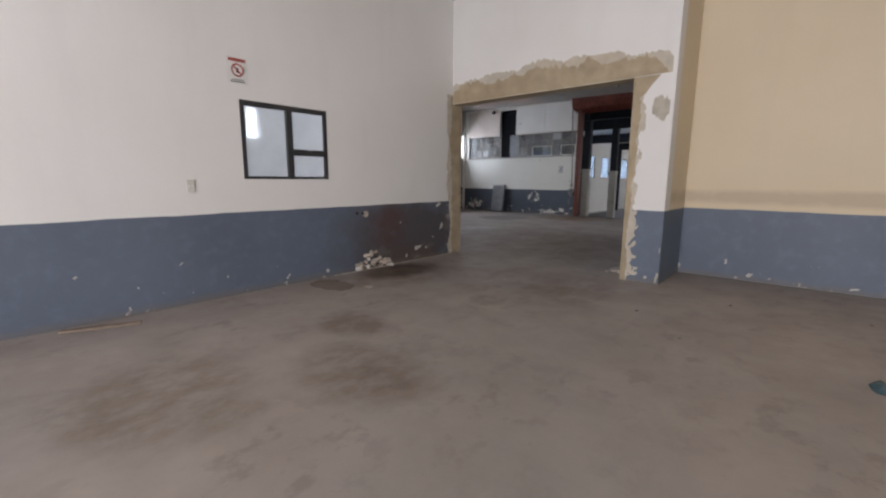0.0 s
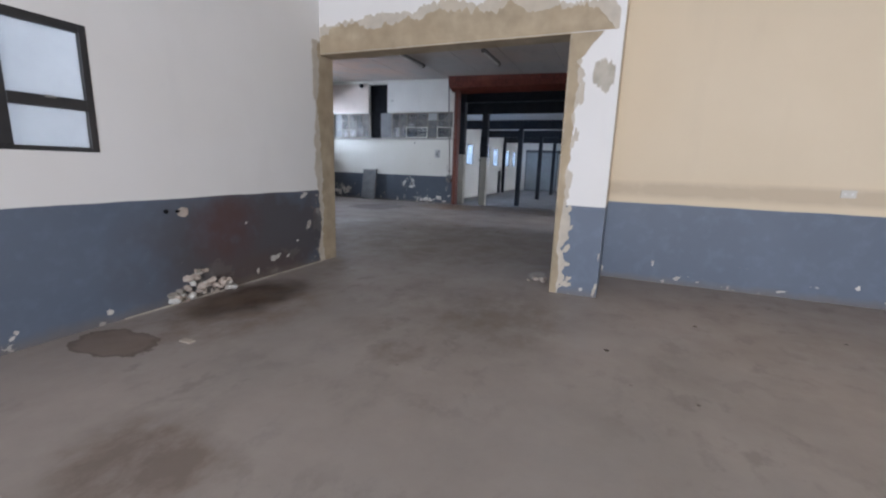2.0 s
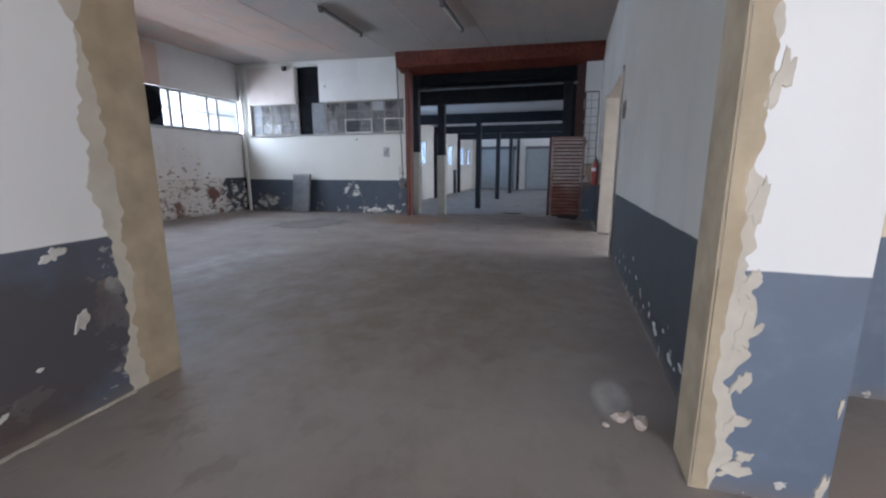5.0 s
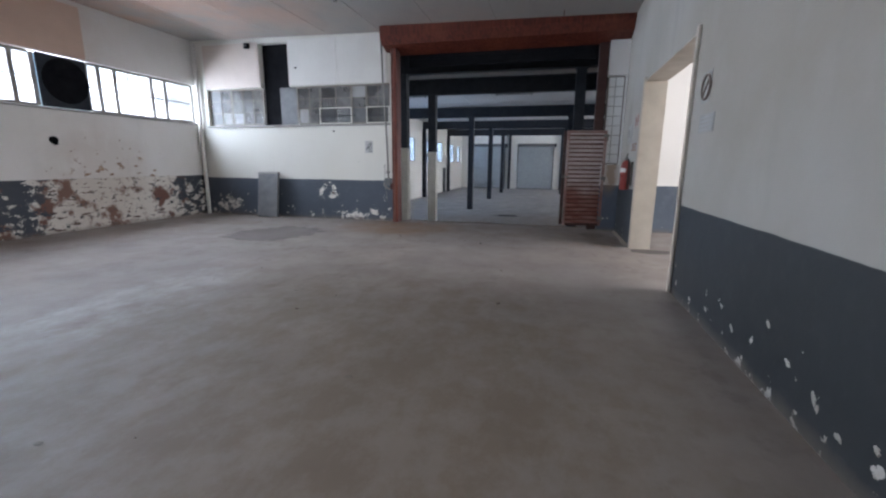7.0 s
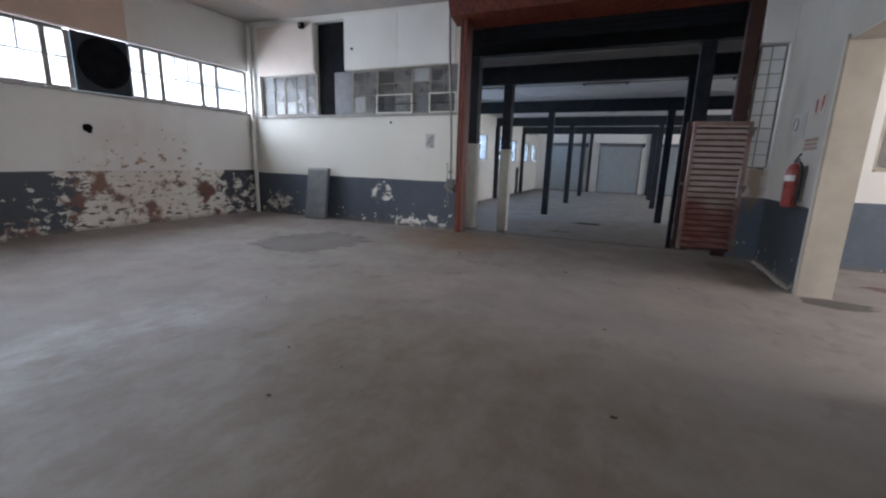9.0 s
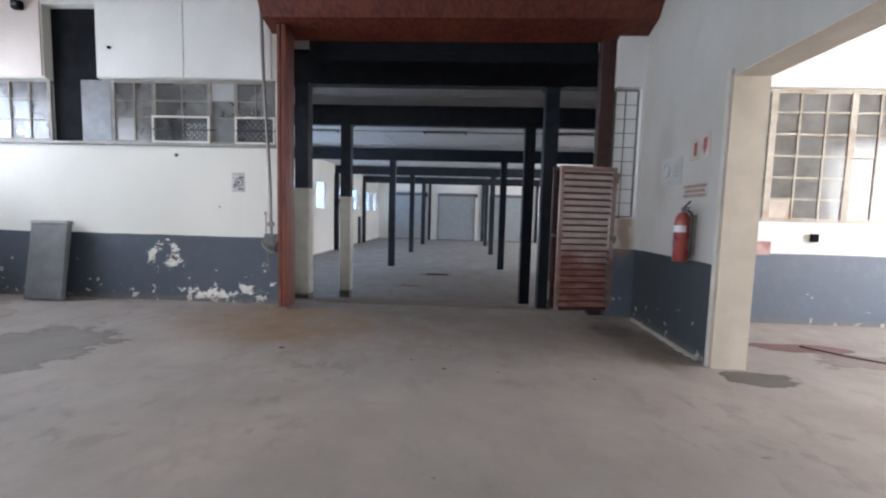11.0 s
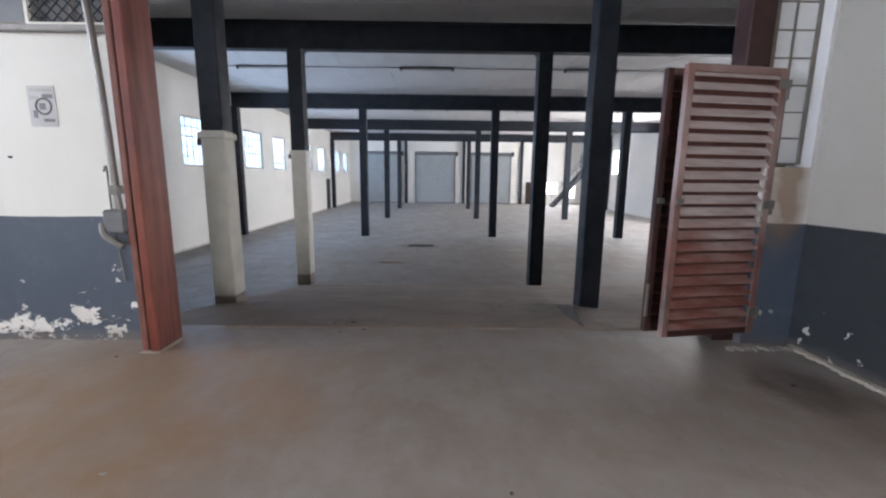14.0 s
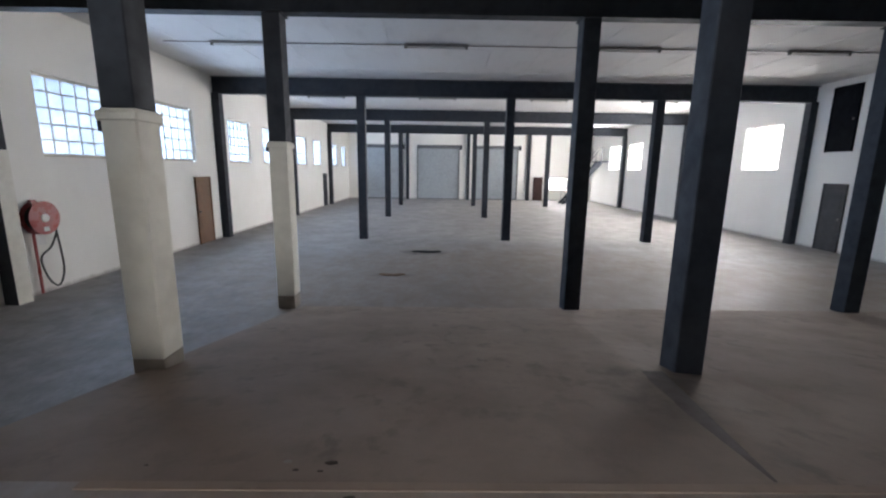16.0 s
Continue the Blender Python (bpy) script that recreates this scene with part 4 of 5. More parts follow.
def wall_column(x, y, white_side=False):
    c = thing("wall_column", (x, y, HALL_Z), "blue-black steel column against the hall wall", "column", "hall wall columns")
    inward = 1 if x < 0 else -1
    xs = sorted((x, x + inward * 0.24))
    part("shaft", boxes((xs[0], xs[1], y - 0.13, y + 0.13, HALL_Z - 0.02, BEAM_LOW), edge=0.008), M_BLACK, c)
    if white_side:
        part("painted_side", boxes((xs[1], xs[1] + 0.008, y - 0.132, y + 0.132, HALL_Z, 1.5), edge=0.003), M_COLWHITE, c, "white painted flank")
    return c


for y in ROWS_Y:
    wall_column(-11.398, y, y < 21)
    wall_column(8.098, y)


def steel_beam(y, low, high, label):
    b = thing("steel_beam", (-1.65, y, low), label, "beam", "hall beams")
    part("web", boxes((-11.395, 8.095, y - 0.03, y + 0.03, low + 0.02, high - 0.02)), M_BLACK, b)
    part("bottom_flange", boxes((-11.395, 8.095, y - 0.11, y + 0.11, low, low + 0.025), edge=0.004), M_BLACK, b)
    part("top_flange", boxes((-11.395, 8.095, y - 0.11, y + 0.11, high - 0.025, high), edge=0.004), M_BLACK, b)
    return b


steel_beam(16.5, 3.52, 4.10, "deep blue-black steel beam over the ramp")
for y in ROWS_Y:
    steel_beam(y, BEAM_LOW, BEAM_TOP, "blue-black steel beam spanning the hall")


def tube_light(x, y, z, along, length=1.5, group="hall tube lights"):
    t = thing("tube_light", (x, y, z), "unlit dusty fluorescent batten on the ceiling", "light", group)
    h = length / 2
    dx, dy = (h, 0.035) if along == "x" else (0.035, h)
    housing = part("housing", boxes((x - dx, x + dx, y - dy, y + dy, z - 0.045, z), edge=0.006), M_TUBE, t)
    bm = bmesh.new()
    s = Vector((h - 0.05, 0, 0) if along == "x" else (0, h - 0.05, 0))
    rod(bm, Vector((x, y, z - 0.075)) - s, Vector((x, y, z - 0.075)) + s, 0.016, 8)
    part("tube", bm, M_PLASTIC, t, "grey unlit tube")
    for sign in (-1, 1):
        p = Vector((x, y, z - 0.06)) + s * sign
        part("end_cap", boxes((p.x - 0.03, p.x + 0.03, p.y - 0.03, p.y + 0.03, p.z - 0.04, p.z + 0.03), edge=0.004), M_TUBE, housing)
    return t


for y in (23.5, 30.7, 37.7, 44.2):
    for x in (-8.65, -4.22, 0.25, 4.7):
        tube_light(x, y, HALL_CEIL - 0.009, "x")
    c = thing("ceiling_conduit", (-2, y, HALL_CEIL), "thin grey conduit running across the hall ceiling", "conduit")
    bm = bmesh.new()
    rod(bm, (-10.5, y + 0.05, HALL_CEIL - 0.02), (7.0, y + 0.05, HALL_CEIL - 0.02), 0.012, 6)
    part("pipe", bm, M_TUBE, c)
tube_light(-6.09, 11.6, 3.935, "y", 1.55, "store tube lights")
tube_light(-4.0, 11.75, 3.885, "y", 1.45, "store tube lights")

# ---- gate between store and hall ----
gate = thing("gateway", (-3.7, 14.45, 0), "red oxide steel gate frame with roller box overhead", "gate frame")
part("left_post", boxes((-5.865, -5.82, 14.16, 14.36, 0.0, 3.56), edge=0.006), M_REDPALE, gate, "rubbed pale outer flange")
# Darker red in the groove stands in for the shade inside it.
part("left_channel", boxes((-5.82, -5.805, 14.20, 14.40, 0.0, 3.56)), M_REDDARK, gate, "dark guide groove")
part("left_inner_post", boxes((-5.805, -5.745, 14.15, 14.42, 0.0, 3.56), edge=0.008), M_RED, gate)
# This post is a darker red than the left pair.
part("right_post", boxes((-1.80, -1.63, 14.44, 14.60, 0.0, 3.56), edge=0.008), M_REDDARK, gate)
part("post_foot", boxes((-5.875, -5.735, 14.145, 14.43, 0.0, 0.015), edge=0.004), M_CONCRETE, gate)
bm = bmesh.new()
prof = [(14.50, 3.50), (14.10, 3.62), (13.98, 3.78), (13.98, 3.97), (14.50, 3.97)]
ends = [[bm.verts.new((x, y, z)) for y, z in prof] for x in (-6.02, -1.28)]
bm.faces.new(ends[0]), bm.faces.new(ends[1])
for i in range(5):
    bm.faces.new((ends[0][i], ends[0][(i + 1) % 5], ends[1][(i + 1) % 5], ends[1][i]))
part("roller_box", bm, M_RED, gate, "red sheet-metal roller box")
# Added near-black slats stand in for the unlit band under the roller box.
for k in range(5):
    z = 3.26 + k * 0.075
    part("curtain_slat", boxes((-5.58, -1.84, 14.50 + 0.008 * (k % 2), 14.53 + 0.008 * (k % 2), z, z + 0.072), edge=0.004), M_DARK, gate, "added dark slat filling the unlit band under the roller box")
# Dark sheet laid under the hall ceiling, where it gets no light.
structure("trim_gate_soffit", boxes((-5.86, -1.62, 14.54, 16.35, 4.085, 4.11)), M_DARK, "added dark sheet for the unlit ceiling behind the gate", "panel")
structure("trim_threshold", boxes((-5.56, -1.86, 14.655, 14.70, 0.0, 0.006)), M_RAMP, "worn concrete threshold strip", "threshold")


def louvre_leaf(label, slat_mat, edge_mat, width=0.745, low=0.09, high=1.93):
    leaf = thing("gate_leaf", (0, 0, 0), label, "gate", "folded gate leaves")
    hs = part("hinge_stile", boxes((-0.055, 0, -0.022, 0.022, low, high), edge=0.004), M_LOUVRE, leaf, "pale worn stile")
    ls = part("lock_stile", boxes((-width, -width + 0.05, -0.022, 0.022, low, high), edge=0.004), edge_mat, leaf)
    part("top_rail", boxes((-width + 0.05, -0.055, -0.022, 0.022, high - 0.05, high), edge=0.004), M_LOUVRE, leaf)
    part("bottom_rail", boxes((-width + 0.05, -0.055, -0.022, 0.022, low, low + 0.05), edge=0.004), M_REDDARK, leaf)
    bm = bmesh.new()
    v = [bm.verts.new(p) for p in ((-width + 0.05, -0.030, 0.0), (-0.055, -0.030, 0.0), (-0.055, 0.016, 0.052), (-width + 0.05, 0.016, 0.052))]
    w = [bm.verts.new(u.co + Vector((0, 0.003, -0.004))) for u in v]
    bm.faces.new(v), bm.faces.new(w)
    for i in range(4):
        bm.faces.new((v[i], v[(i + 1) % 4], w[(i + 1) % 4], w[i]))
    me = mesh_of("slat", bm, slat_mat)
    count = 22
    for k in range(count):
        s = new("slat", me)
        s.parent = leaf
        s.location = (0, 0, low + 0.055 + k * (high - low - 0.13) / (count - 1))
    # Added sheet that stops light from showing between the slats.
    part("backing_sheet", boxes((-width + 0.05, -0.055, 0.019, 0.0215, low + 0.05, high - 0.05)), M_REDBACK, leaf, "added dull red sheet closing the slat gaps")
    for z in (low + 0.15, (low + high) / 2, high - 0.15):
        bm = bmesh.new()
        rod(bm, (0.008, -0.02, z - 0.05), (0.008, -0.02, z + 0.05), 0.014, 8)
        part("hinge", bm, M_PIPE, hs)
    bm = boxes((-width - 0.012, -width + 0.008, -0.036, -0.022, low + 0.12, low + 0.36), edge=0.003)
    part("drop_bolt", bm, M_PIPE, ls, "bare steel drop bolt")
    for z in (high - 0.10, (low + high) / 2 + 0.02, low + 0.16):
        part("hinge_plate", boxes((-0.065, 0.03, -0.032, -0.022, z - 0.028, z + 0.028), edge=0.003), M_PIPE, hs, "bare worn hinge plate")
    part("latch", boxes((-width + 0.005, -width + 0.06, -0.036, -0.022, 1.03, 1.07), edge=0.004), M_PIPE, ls, "bare steel latch")
    return leaf


front = louvre_leaf("red louvred steel gate leaf folded open, pale from wear and painted light", M_SLAT, M_LOUVRE)
front.matrix_basis = pose(-1.55, 14.40, 0.0, 0, 0, 9)
# The rear leaf's slats and lock stile use the darker red.
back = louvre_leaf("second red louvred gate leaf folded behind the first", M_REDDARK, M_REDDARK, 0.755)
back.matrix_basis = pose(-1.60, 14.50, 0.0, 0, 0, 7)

# ---- store room things ----


def small_stone(bm, at, r, seed):
    q = random.Random(seed)
    made = bmesh.ops.create_icosphere(bm, subdivisions=2, radius=r, matrix=Matrix.Translation(at))["verts"]
    turn = Euler((q.random() * 6, q.random() * 6, q.random() * 6)).to_matrix()
    squash = Vector((q.uniform(0.7, 1.3), q.uniform(0.6, 1.1), q.uniform(0.5, 0.8)))
    for v in made:
        d = turn @ (v.co - Vector(at))
        d *= 1 + 0.5 * noise.noise(d / r * 1.3 + Vector((seed, 0, 0)))
        v.co = Vector(at) + Vector((d.x * squash.x, d.y * squash.y, d.z * squash.z))


def pipe(name, points, radius, label, material, category="pipe"):
    p = thing(name, points[0], label, category)
    bm = bmesh.new()
    tube_path(bm, [Vector(q) for q in points], radius)
    part("tube", bm, material, p)
    return p


conduit = pipe("conduit_pipe", [(-6.13, 14.30, 3.95), (-6.095, 14.30, 2.9), (-6.035, 14.30, 1.8), (-6.015, 14.30, 1.09), (-6.0, 14.30, 0.93)], 0.022, "grey steel conduit running down to a switch box", M_PIPE)
part("coupling", boxes((-6.05, -5.98, 14.265, 14.335, 1.06, 1.12), edge=0.010), M_PIPE, conduit)
jb = thing("isolator_box", (-5.98, 14.32, 0.70), "old grey isolator switch box on the wall", "switch box")
part("body", boxes((-6.09, -5.94, 14.24, 14.379, 0.80, 0.96), edge=0.016), M_GREYPANEL, jb)
bm = bmesh.new()
tube_path(bm, [Vector((-6.11, 14.27, 0.86)), Vector((-6.06, 14.22, 0.79)), Vector((-5.95, 14.22, 0.72))], 0.022)
part("lever", bm, M_PIPE, jb, "bent grey lever")
part("red_cover", boxes((-5.965, -5.88, 14.27, 14.378, 0.72, 0.86), edge=0.01), M_REDDARK, jb)
pipe("corner_pipe", [(-10.86, 14.31, 0.0), (-10.86, 14.31, 3.98)], 0.045, "white painted downpipe in the room corner", M_BOARD)
pipe("drop_cable", [(-6.14, 14.372, 1.21), (-6.115, 14.368, 1.23), (-6.115, 14.37, 0.90), (-6.08, 14.37, 0.45)], 0.006, "loose grey cable on the wall", M_PIPE, "cable")
box_siren = thing("alarm_box", (-9.40, 14.36, 3.86), "small black alarm sensor high on the wall", "sensor")
part("body", boxes((-9.46, -9.34, 14.28, 14.361, 3.80, 3.91), edge=0.012), M_DARK, box_siren)
part("lens", boxes((-9.43, -9.37, 14.268, 14.28, 3.83, 3.87), edge=0.004), M_GREYPANEL, box_siren)
for k, (x, z) in enumerate(((-8.2, 3.34), (-7.33, 1.97), (-6.75, 1.30))):
    hole = thing("wall_plug", (x, 14.361 if z > 2.9 else 14.379, z), "small dark plug stuck in the wall", "plug")
    bm = bmesh.new()
    yy = 14.361 if z > 2.9 else 14.379
    rod(bm, (x, yy - 0.02, z), (x, yy, z), 0.020 if z > 1.5 else 0.007, 10)
    part("stub", bm, M_DARK, hole)
hole = thing("wall_socket", (-10.99, 11.2, 1.63), "round black cable stub on the store wall", "socket")
bm = bmesh.new()
rod(bm, (-10.998, 11.16, 1.63), (-10.95, 11.16, 1.63), 0.06, 14)
rod(bm, (-10.95, 11.16, 1.63), (-10.94, 11.17, 1.55), 0.03, 10)
part("stub", bm, M_DARK, hole)

board = thing("leaning_panel", (-8.93, 13.99, 0), "grey scuffed metal panel leaning against the wall", "panel")
bm = boxes((-0.29, 0.29, -0.035, 0.035, 0.0, 1.05), edge=0.008)
part("sheet", bm, M_GREYPANEL, board).location = (0, 0, 0)
part("rim", boxes((-0.29, 0.29, -0.045, 0.045, 1.01, 1.055), edge=0.006), M_FRAME, board)
for o in board.children:
    for v in o.data.vertices:
        v.co += ORIGIN[board]
board.matrix_basis = pose(-9.0, 14.10, 0.01, -9, -1.5, -6)


def sheet(name, axis, d, inward, a0, a1, z0, z1, material, label, category="sign", marks=()):
    """A flat sign on a wall; marks are (a0, a1, z0, z1, material) as fractions, raised a little."""
    at = (d, (a0 + a1) / 2, z0) if axis == "x" else ((a0 + a1) / 2, d, z0)
    s = thing(name, at, label, category)
    bm = bmesh.new()
    lo, hi = sorted((d + inward * 0.001, d + inward * 0.005))
    slab(bm, axis, lo, hi, a0, a1, z0, z1, 0.001)
    part("sheet", bm, material, s)
    lo, hi = sorted((d + inward * 0.005, d + inward * 0.0062))
    for f in marks:
        bm = bmesh.new()
        slab(bm, axis, lo, hi, a0 + (a1 - a0) * f[0], a0 + (a1 - a0) * f[1], z0 + (z1 - z0) * f[2], z0 + (z1 - z0) * f[3])
        part("print", bm, f[4], s)
    return s


def ring_mark(s, axis, d, inward, a, z, r, material, slash=True):
    bm = bmesh.new()
    pts = []
    for k in range(25):
        w = 2 * math.pi * k / 24
        pts.append((a + r * math.cos(w), z + r * math.sin(w)))
    loop = [Vector((d + inward * 0.007, u, v)) if axis == "x" else Vector((u, d + inward * 0.007, v)) for u, v in pts]
    for p, q in zip(loop, loop[1:]):
        rod(bm, p, q, r * 0.13, 6)
    if slash:
        rod(bm, loop[9], loop[21], r * 0.11, 6)
    part("ring", bm, material, s, "printed ring")


bars = [(0.08, 0.92, 0.84, 0.96, M_SIGNRED), (0.2, 0.8, 0.14, 0.17, M_INK), (0.15, 0.85, 0.06, 0.10, M_INK), (0.44, 0.56, 0.42, 0.60, M_INK)]
s = sheet("warning_sign", "x", -4.24, 1, 2.13, 2.34, 2.23, 2.49, M_SIGN, "white prohibition sign with red ring on the wall", marks=bars)
ring_mark(s, "x", -4.24, 1, 2.235, 2.365, 0.058, M_SIGNRED)
s = sheet("paper_notice", "y", 14.38, -1, -6.58, -6.40, 1.50, 1.76, M_PAPER, "creased grey printed notice taped to the wall", "notice",
          [(0.1, 0.9, 0.86, 0.93, M_FADED), (0.08, 0.34, 0.66, 0.76, M_FADED), (0.55, 0.92, 0.70, 0.80, M_GREYPANEL), (0.15, 0.30, 0.22, 0.40, M_GREYPANEL), (0.5, 0.9, 0.12, 0.2, M_GREYPANEL), (0.40, 0.62, 0.42, 0.58, M_GREYPANEL)])
ring_mark(s, "y", 14.38, -1, -6.48, 1.63, 0.05, M_GREYPANEL, False)
s = sheet("round_sign", "x", -1.27, -1, 9.745, 9.955, 1.82, 2.08, M_BLEACHED, "faded white prohibition sign with brown ring", marks=[(0.45, 0.55, 0.4, 0.6, M_BROWNINK)])
ring_mark(s, "x", -1.27, -1, 9.85, 1.95, 0.10, M_BROWNINK)
sheet("text_sign", "x", -1.27, -1, 9.57, 9.93, 1.565, 1.72, M_BLEACHED, "faded white sign with lines of small print", marks=[(0.06, 0.94, 0.12 + 0.22 * k, 0.22 + 0.22 * k, M_PAPER) for k in range(4)])
s = sheet("extinguisher_sign", "x", -1.27, -1, 12.87, 13.21, 1.86, 2.09, M_SIGNCREAM, "faded cream sign with red extinguisher and arrow", marks=[(0.62, 0.78, 0.18, 0.74, M_SIGNRED), (0.14, 0.32, 0.40, 0.84, M_SIGNRED)])
bm = bmesh.new()
arrow = [(12.975, 1.99), (12.905, 1.99), (12.94, 1.885)]
a = [bm.verts.new((-1.2765, y + 0.01, z)) for y, z in arrow]
b = [bm.verts.new((-1.2755, y + 0.01, z)) for y, z in arrow]
bm.faces.new(a), bm.faces.new(b)
part("arrow_head", bm, M_SIGNRED, s)
s = sheet("faded_sign", "x", -1.27, -1, 13.34, 13.78, 1.65, 1.95, M_BLEACHED, "bleached grey safety sign, print almost gone", marks=[(0.55, 0.9, 0.08, 0.14, M_FADED), (0.12, 0.38, 0.30, 0.34, M_FADED), (0.12, 0.38, 0.44, 0.48, M_FADED), (0.12, 0.34, 0.58, 0.62, M_FADED)])
ring_mark(s, "x", -1.27, -1, 13.66, 1.82, 0.07, M_FADED, False)
sheet("faded_lettering", "x", -1.27, -1, 12.86, 13.29, 1.50, 1.64, M_BLEACHED, "three lines of faded rust lettering on the wall", marks=[(0.04, 0.96, 0.70, 0.92, M_SIGNRUST), (0.10, 0.90, 0.38, 0.60, M_SIGNRUST), (0.04, 0.96, 0.06, 0.28, M_SIGNRUST)])

ext = thing("fire_extinguisher", (-1.37, 13.06, 0.88), "red fire extinguisher hanging on the wall, faded label", "extinguisher")
EX, EY = -1.375, 13.05
bm = bmesh.new()
rings = []
for r, z in ((0.0, 0.885), (0.06, 0.885), (0.073, 0.90), (0.073, 1.26), (0.066, 1.305), (0.045, 1.345), (0.028, 1.36), (0.0, 1.362)):
    rings.append([bm.verts.new((EX + r * math.cos(w), EY + r * math.sin(w), z)) for w in (2 * math.pi * k / 28 for k in range(28))])
for p, q in zip(rings, rings[1:]):
    for k in range(28):
        bm.faces.new((p[k], p[(k + 1) % 28], q[(k + 1) % 28], q[k]))
bmesh.ops.remove_doubles(bm, verts=bm.verts, dist=0.0005)
body = part("cylinder", bm, M_EXTRED, ext)
for f in body.data.polygons:
    f.use_smooth = True
bm = bmesh.new()
for k in range(10):
    w0, w1 = math.pi * (0.75 + k * 0.075), math.pi * (0.75 + (k + 1) * 0.075)
    bm.faces.new([bm.verts.new((EX + 0.0745 * math.cos(w), EY + 0.0745 * math.sin(w), z)) for w, z in ((w0, 1.17), (w1, 1.17), (w1, 1.235), (w0, 1.235))])
part("label_band", bm, M_SIGN, body, "white label band")
bm = bmesh.new()
for k in range(6):
    w0, w1 = math.pi * (0.72 + k * 0.05), math.pi * (0.72 + (k + 1) * 0.05)
    bm.faces.new([bm.verts.new((EX + 0.0747 * math.cos(w), EY + 0.0747 * math.sin(w), z)) for w, z in ((w0, 0.98), (w1, 0.98), (w1, 1.16), (w0, 1.16))])
part("instruction_label", bm, plain("faded_blue_label", (0.17, 0.16, 0.26), 0.6, vary=0.4, scale=30, dirt=(0.5, 0.48, 0.48), dirt_amount=0.6), body, "faded blue instruction label")
bm = bmesh.new()
rod(bm, (EX, EY, 1.355), (EX, EY, 1.40), 0.02, 10)
valve = part("valve", bm, M_PIPE, ext)
part("lever", boxes((EX - 0.012, EX + 0.012, EY - 0.10, EY + 0.03, 1.395, 1.408), edge=0.003), M_RUBBER, valve, "black lever")
bm = bmesh.new()
tube_path(bm, [Vector((EX, EY - 0.02, 1.415)), Vector((EX, EY - 0.09, 1.45)), Vector((EX, EY - 0.11, 1.46))], 0.009)
part("handle", bm, M_RUBBER, valve, "black carrying handle")
bm = bmesh.new()
tube_path(bm, [Vector((EX + 0.02, EY - 0.03, 1.38)), Vector((EX + 0.03, EY - 0.10, 1.33)), Vector((EX + 0.03, EY - 0.112, 1.15)), Vector((EX + 0.03, EY - 0.11, 0.93))], 0.012)
part("hose", bm, M_RUBBER, ext, "black rubber hose")
part("wall_bracket", boxes((-1.295, -1.271, EY - 0.05, EY + 0.05, 0.95, 1.34), edge=0.003), M_PIPE, ext)


def socket(name, axis, d, inward, a, z, w, h, label):
    at = (d, a, z) if axis == "x" else (a, d, z)
    s = thing(name, at, label, "switch")
    bm = bmesh.new()
    lo, hi = sorted((d + inward * 0.0005, d + inward * 0.012))
    slab(bm, axis, lo, hi, a - w / 2, a + w / 2, z - h / 2, z + h / 2, 0.004)
    part("plate", bm, M_PLASTIC, s)
    lo, hi = sorted((d + inward * 0.012, d + inward * 0.017))
    for k in (-1, 1):
        bm = bmesh.new()
        slab(bm, axis, lo, hi, a + k * w * 0.22 - 0.008, a + k * w * 0.22 + 0.008, z - 0.012, z + 0.012, 0.002)
        part("rocker", bm, M_SIGN, s)
    return s


socket("light_switch", "x", -4.24, 1, 1.70, 1.185, 0.075, 0.12, "yellowed white light switch plate on the wall")
socket("wall_socket", "y", 6.70, -1, 1.22, 1.10, 0.12, 0.075, "white double socket plate above the dado")
sk = thing("socket_box", (0.90, 14.36, 1.10), "small dark socket box on the side-room wall", "socket")
part("body", boxes((0.86, 0.94, 14.33, 14.379, 1.06, 1.16), edge=0.006), M_DARK, sk)
s = sheet("red_stencil", "y", 14.38, -1, 0.02, 0.40, 0.88, 1.05, M_STENCIL, "faded red painted patch on the side-room wall", "sign")
bm = bmesh.new()
box(bm, 0.12, 0.20, 14.372, 14.376, 1.05, 1.13, 0.001)
part("spout", bm, M_SIGNRED, s)

# burglar mesh over the store window
for x0, x1 in ((-7.69, -6.90), (-6.55, -6.01)):
    g = thing("burglar_grille", ((x0 + x1) / 2, 14.42, 2.14), "pale steel frame with diamond burglar mesh", "grille", "window grilles")
    part("grille_frame", boxes((x0, x0 + 0.022, 14.41, 14.43, 2.14, 2.49), (x1 - 0.022, x1, 14.41, 14.43, 2.14, 2.49), (x0 + 0.022, x1 - 0.022, 14.41, 14.43, 2.14, 2.162),
                               (x0 + 0.022, x1 - 0.022, 14.41, 14.43, 2.468, 2.49)), M_COLWHITE, g)
    bm = bmesh.new()
    n = int((x1 - x0) / 0.075)
    for k in range(-5, n + 1):
        for lean in (1, -1):
            xa, xb = x0 + k * 0.075, x0 + k * 0.075 + 0.33
            za, zb = (2.15, 2.48) if lean > 0 else (2.48, 2.15)
            ta, tb = max(0.0, (x0 + 0.02 - xa) / 0.33), min(1.0, (x1 - 0.02 - xa) / 0.33)
            if tb - ta > 0.05:
                rod(bm, (xa + 0.33 * ta, 14.42, za + (zb - za) * ta), (xa + 0.33 * tb, 14.42, za + (zb - za) * tb), 0.005, 4)
    part("diamond_mesh", bm, M_BLACK, g, "dark diamond wire mesh")
    bm = bmesh.new()
    rod(bm, (x0, 14.415, 2.31), (x1 + 0.1, 14.415, 2.31), 0.008, 6)
    part("cross_bar", bm, M_BLACK, g)

# ---- entrance room: broken plaster and litter ----
rub = thing("broken_plaster", (-4.2, 4.0, 0), "broken plaster and brick rubble at the wall foot", "rubble")
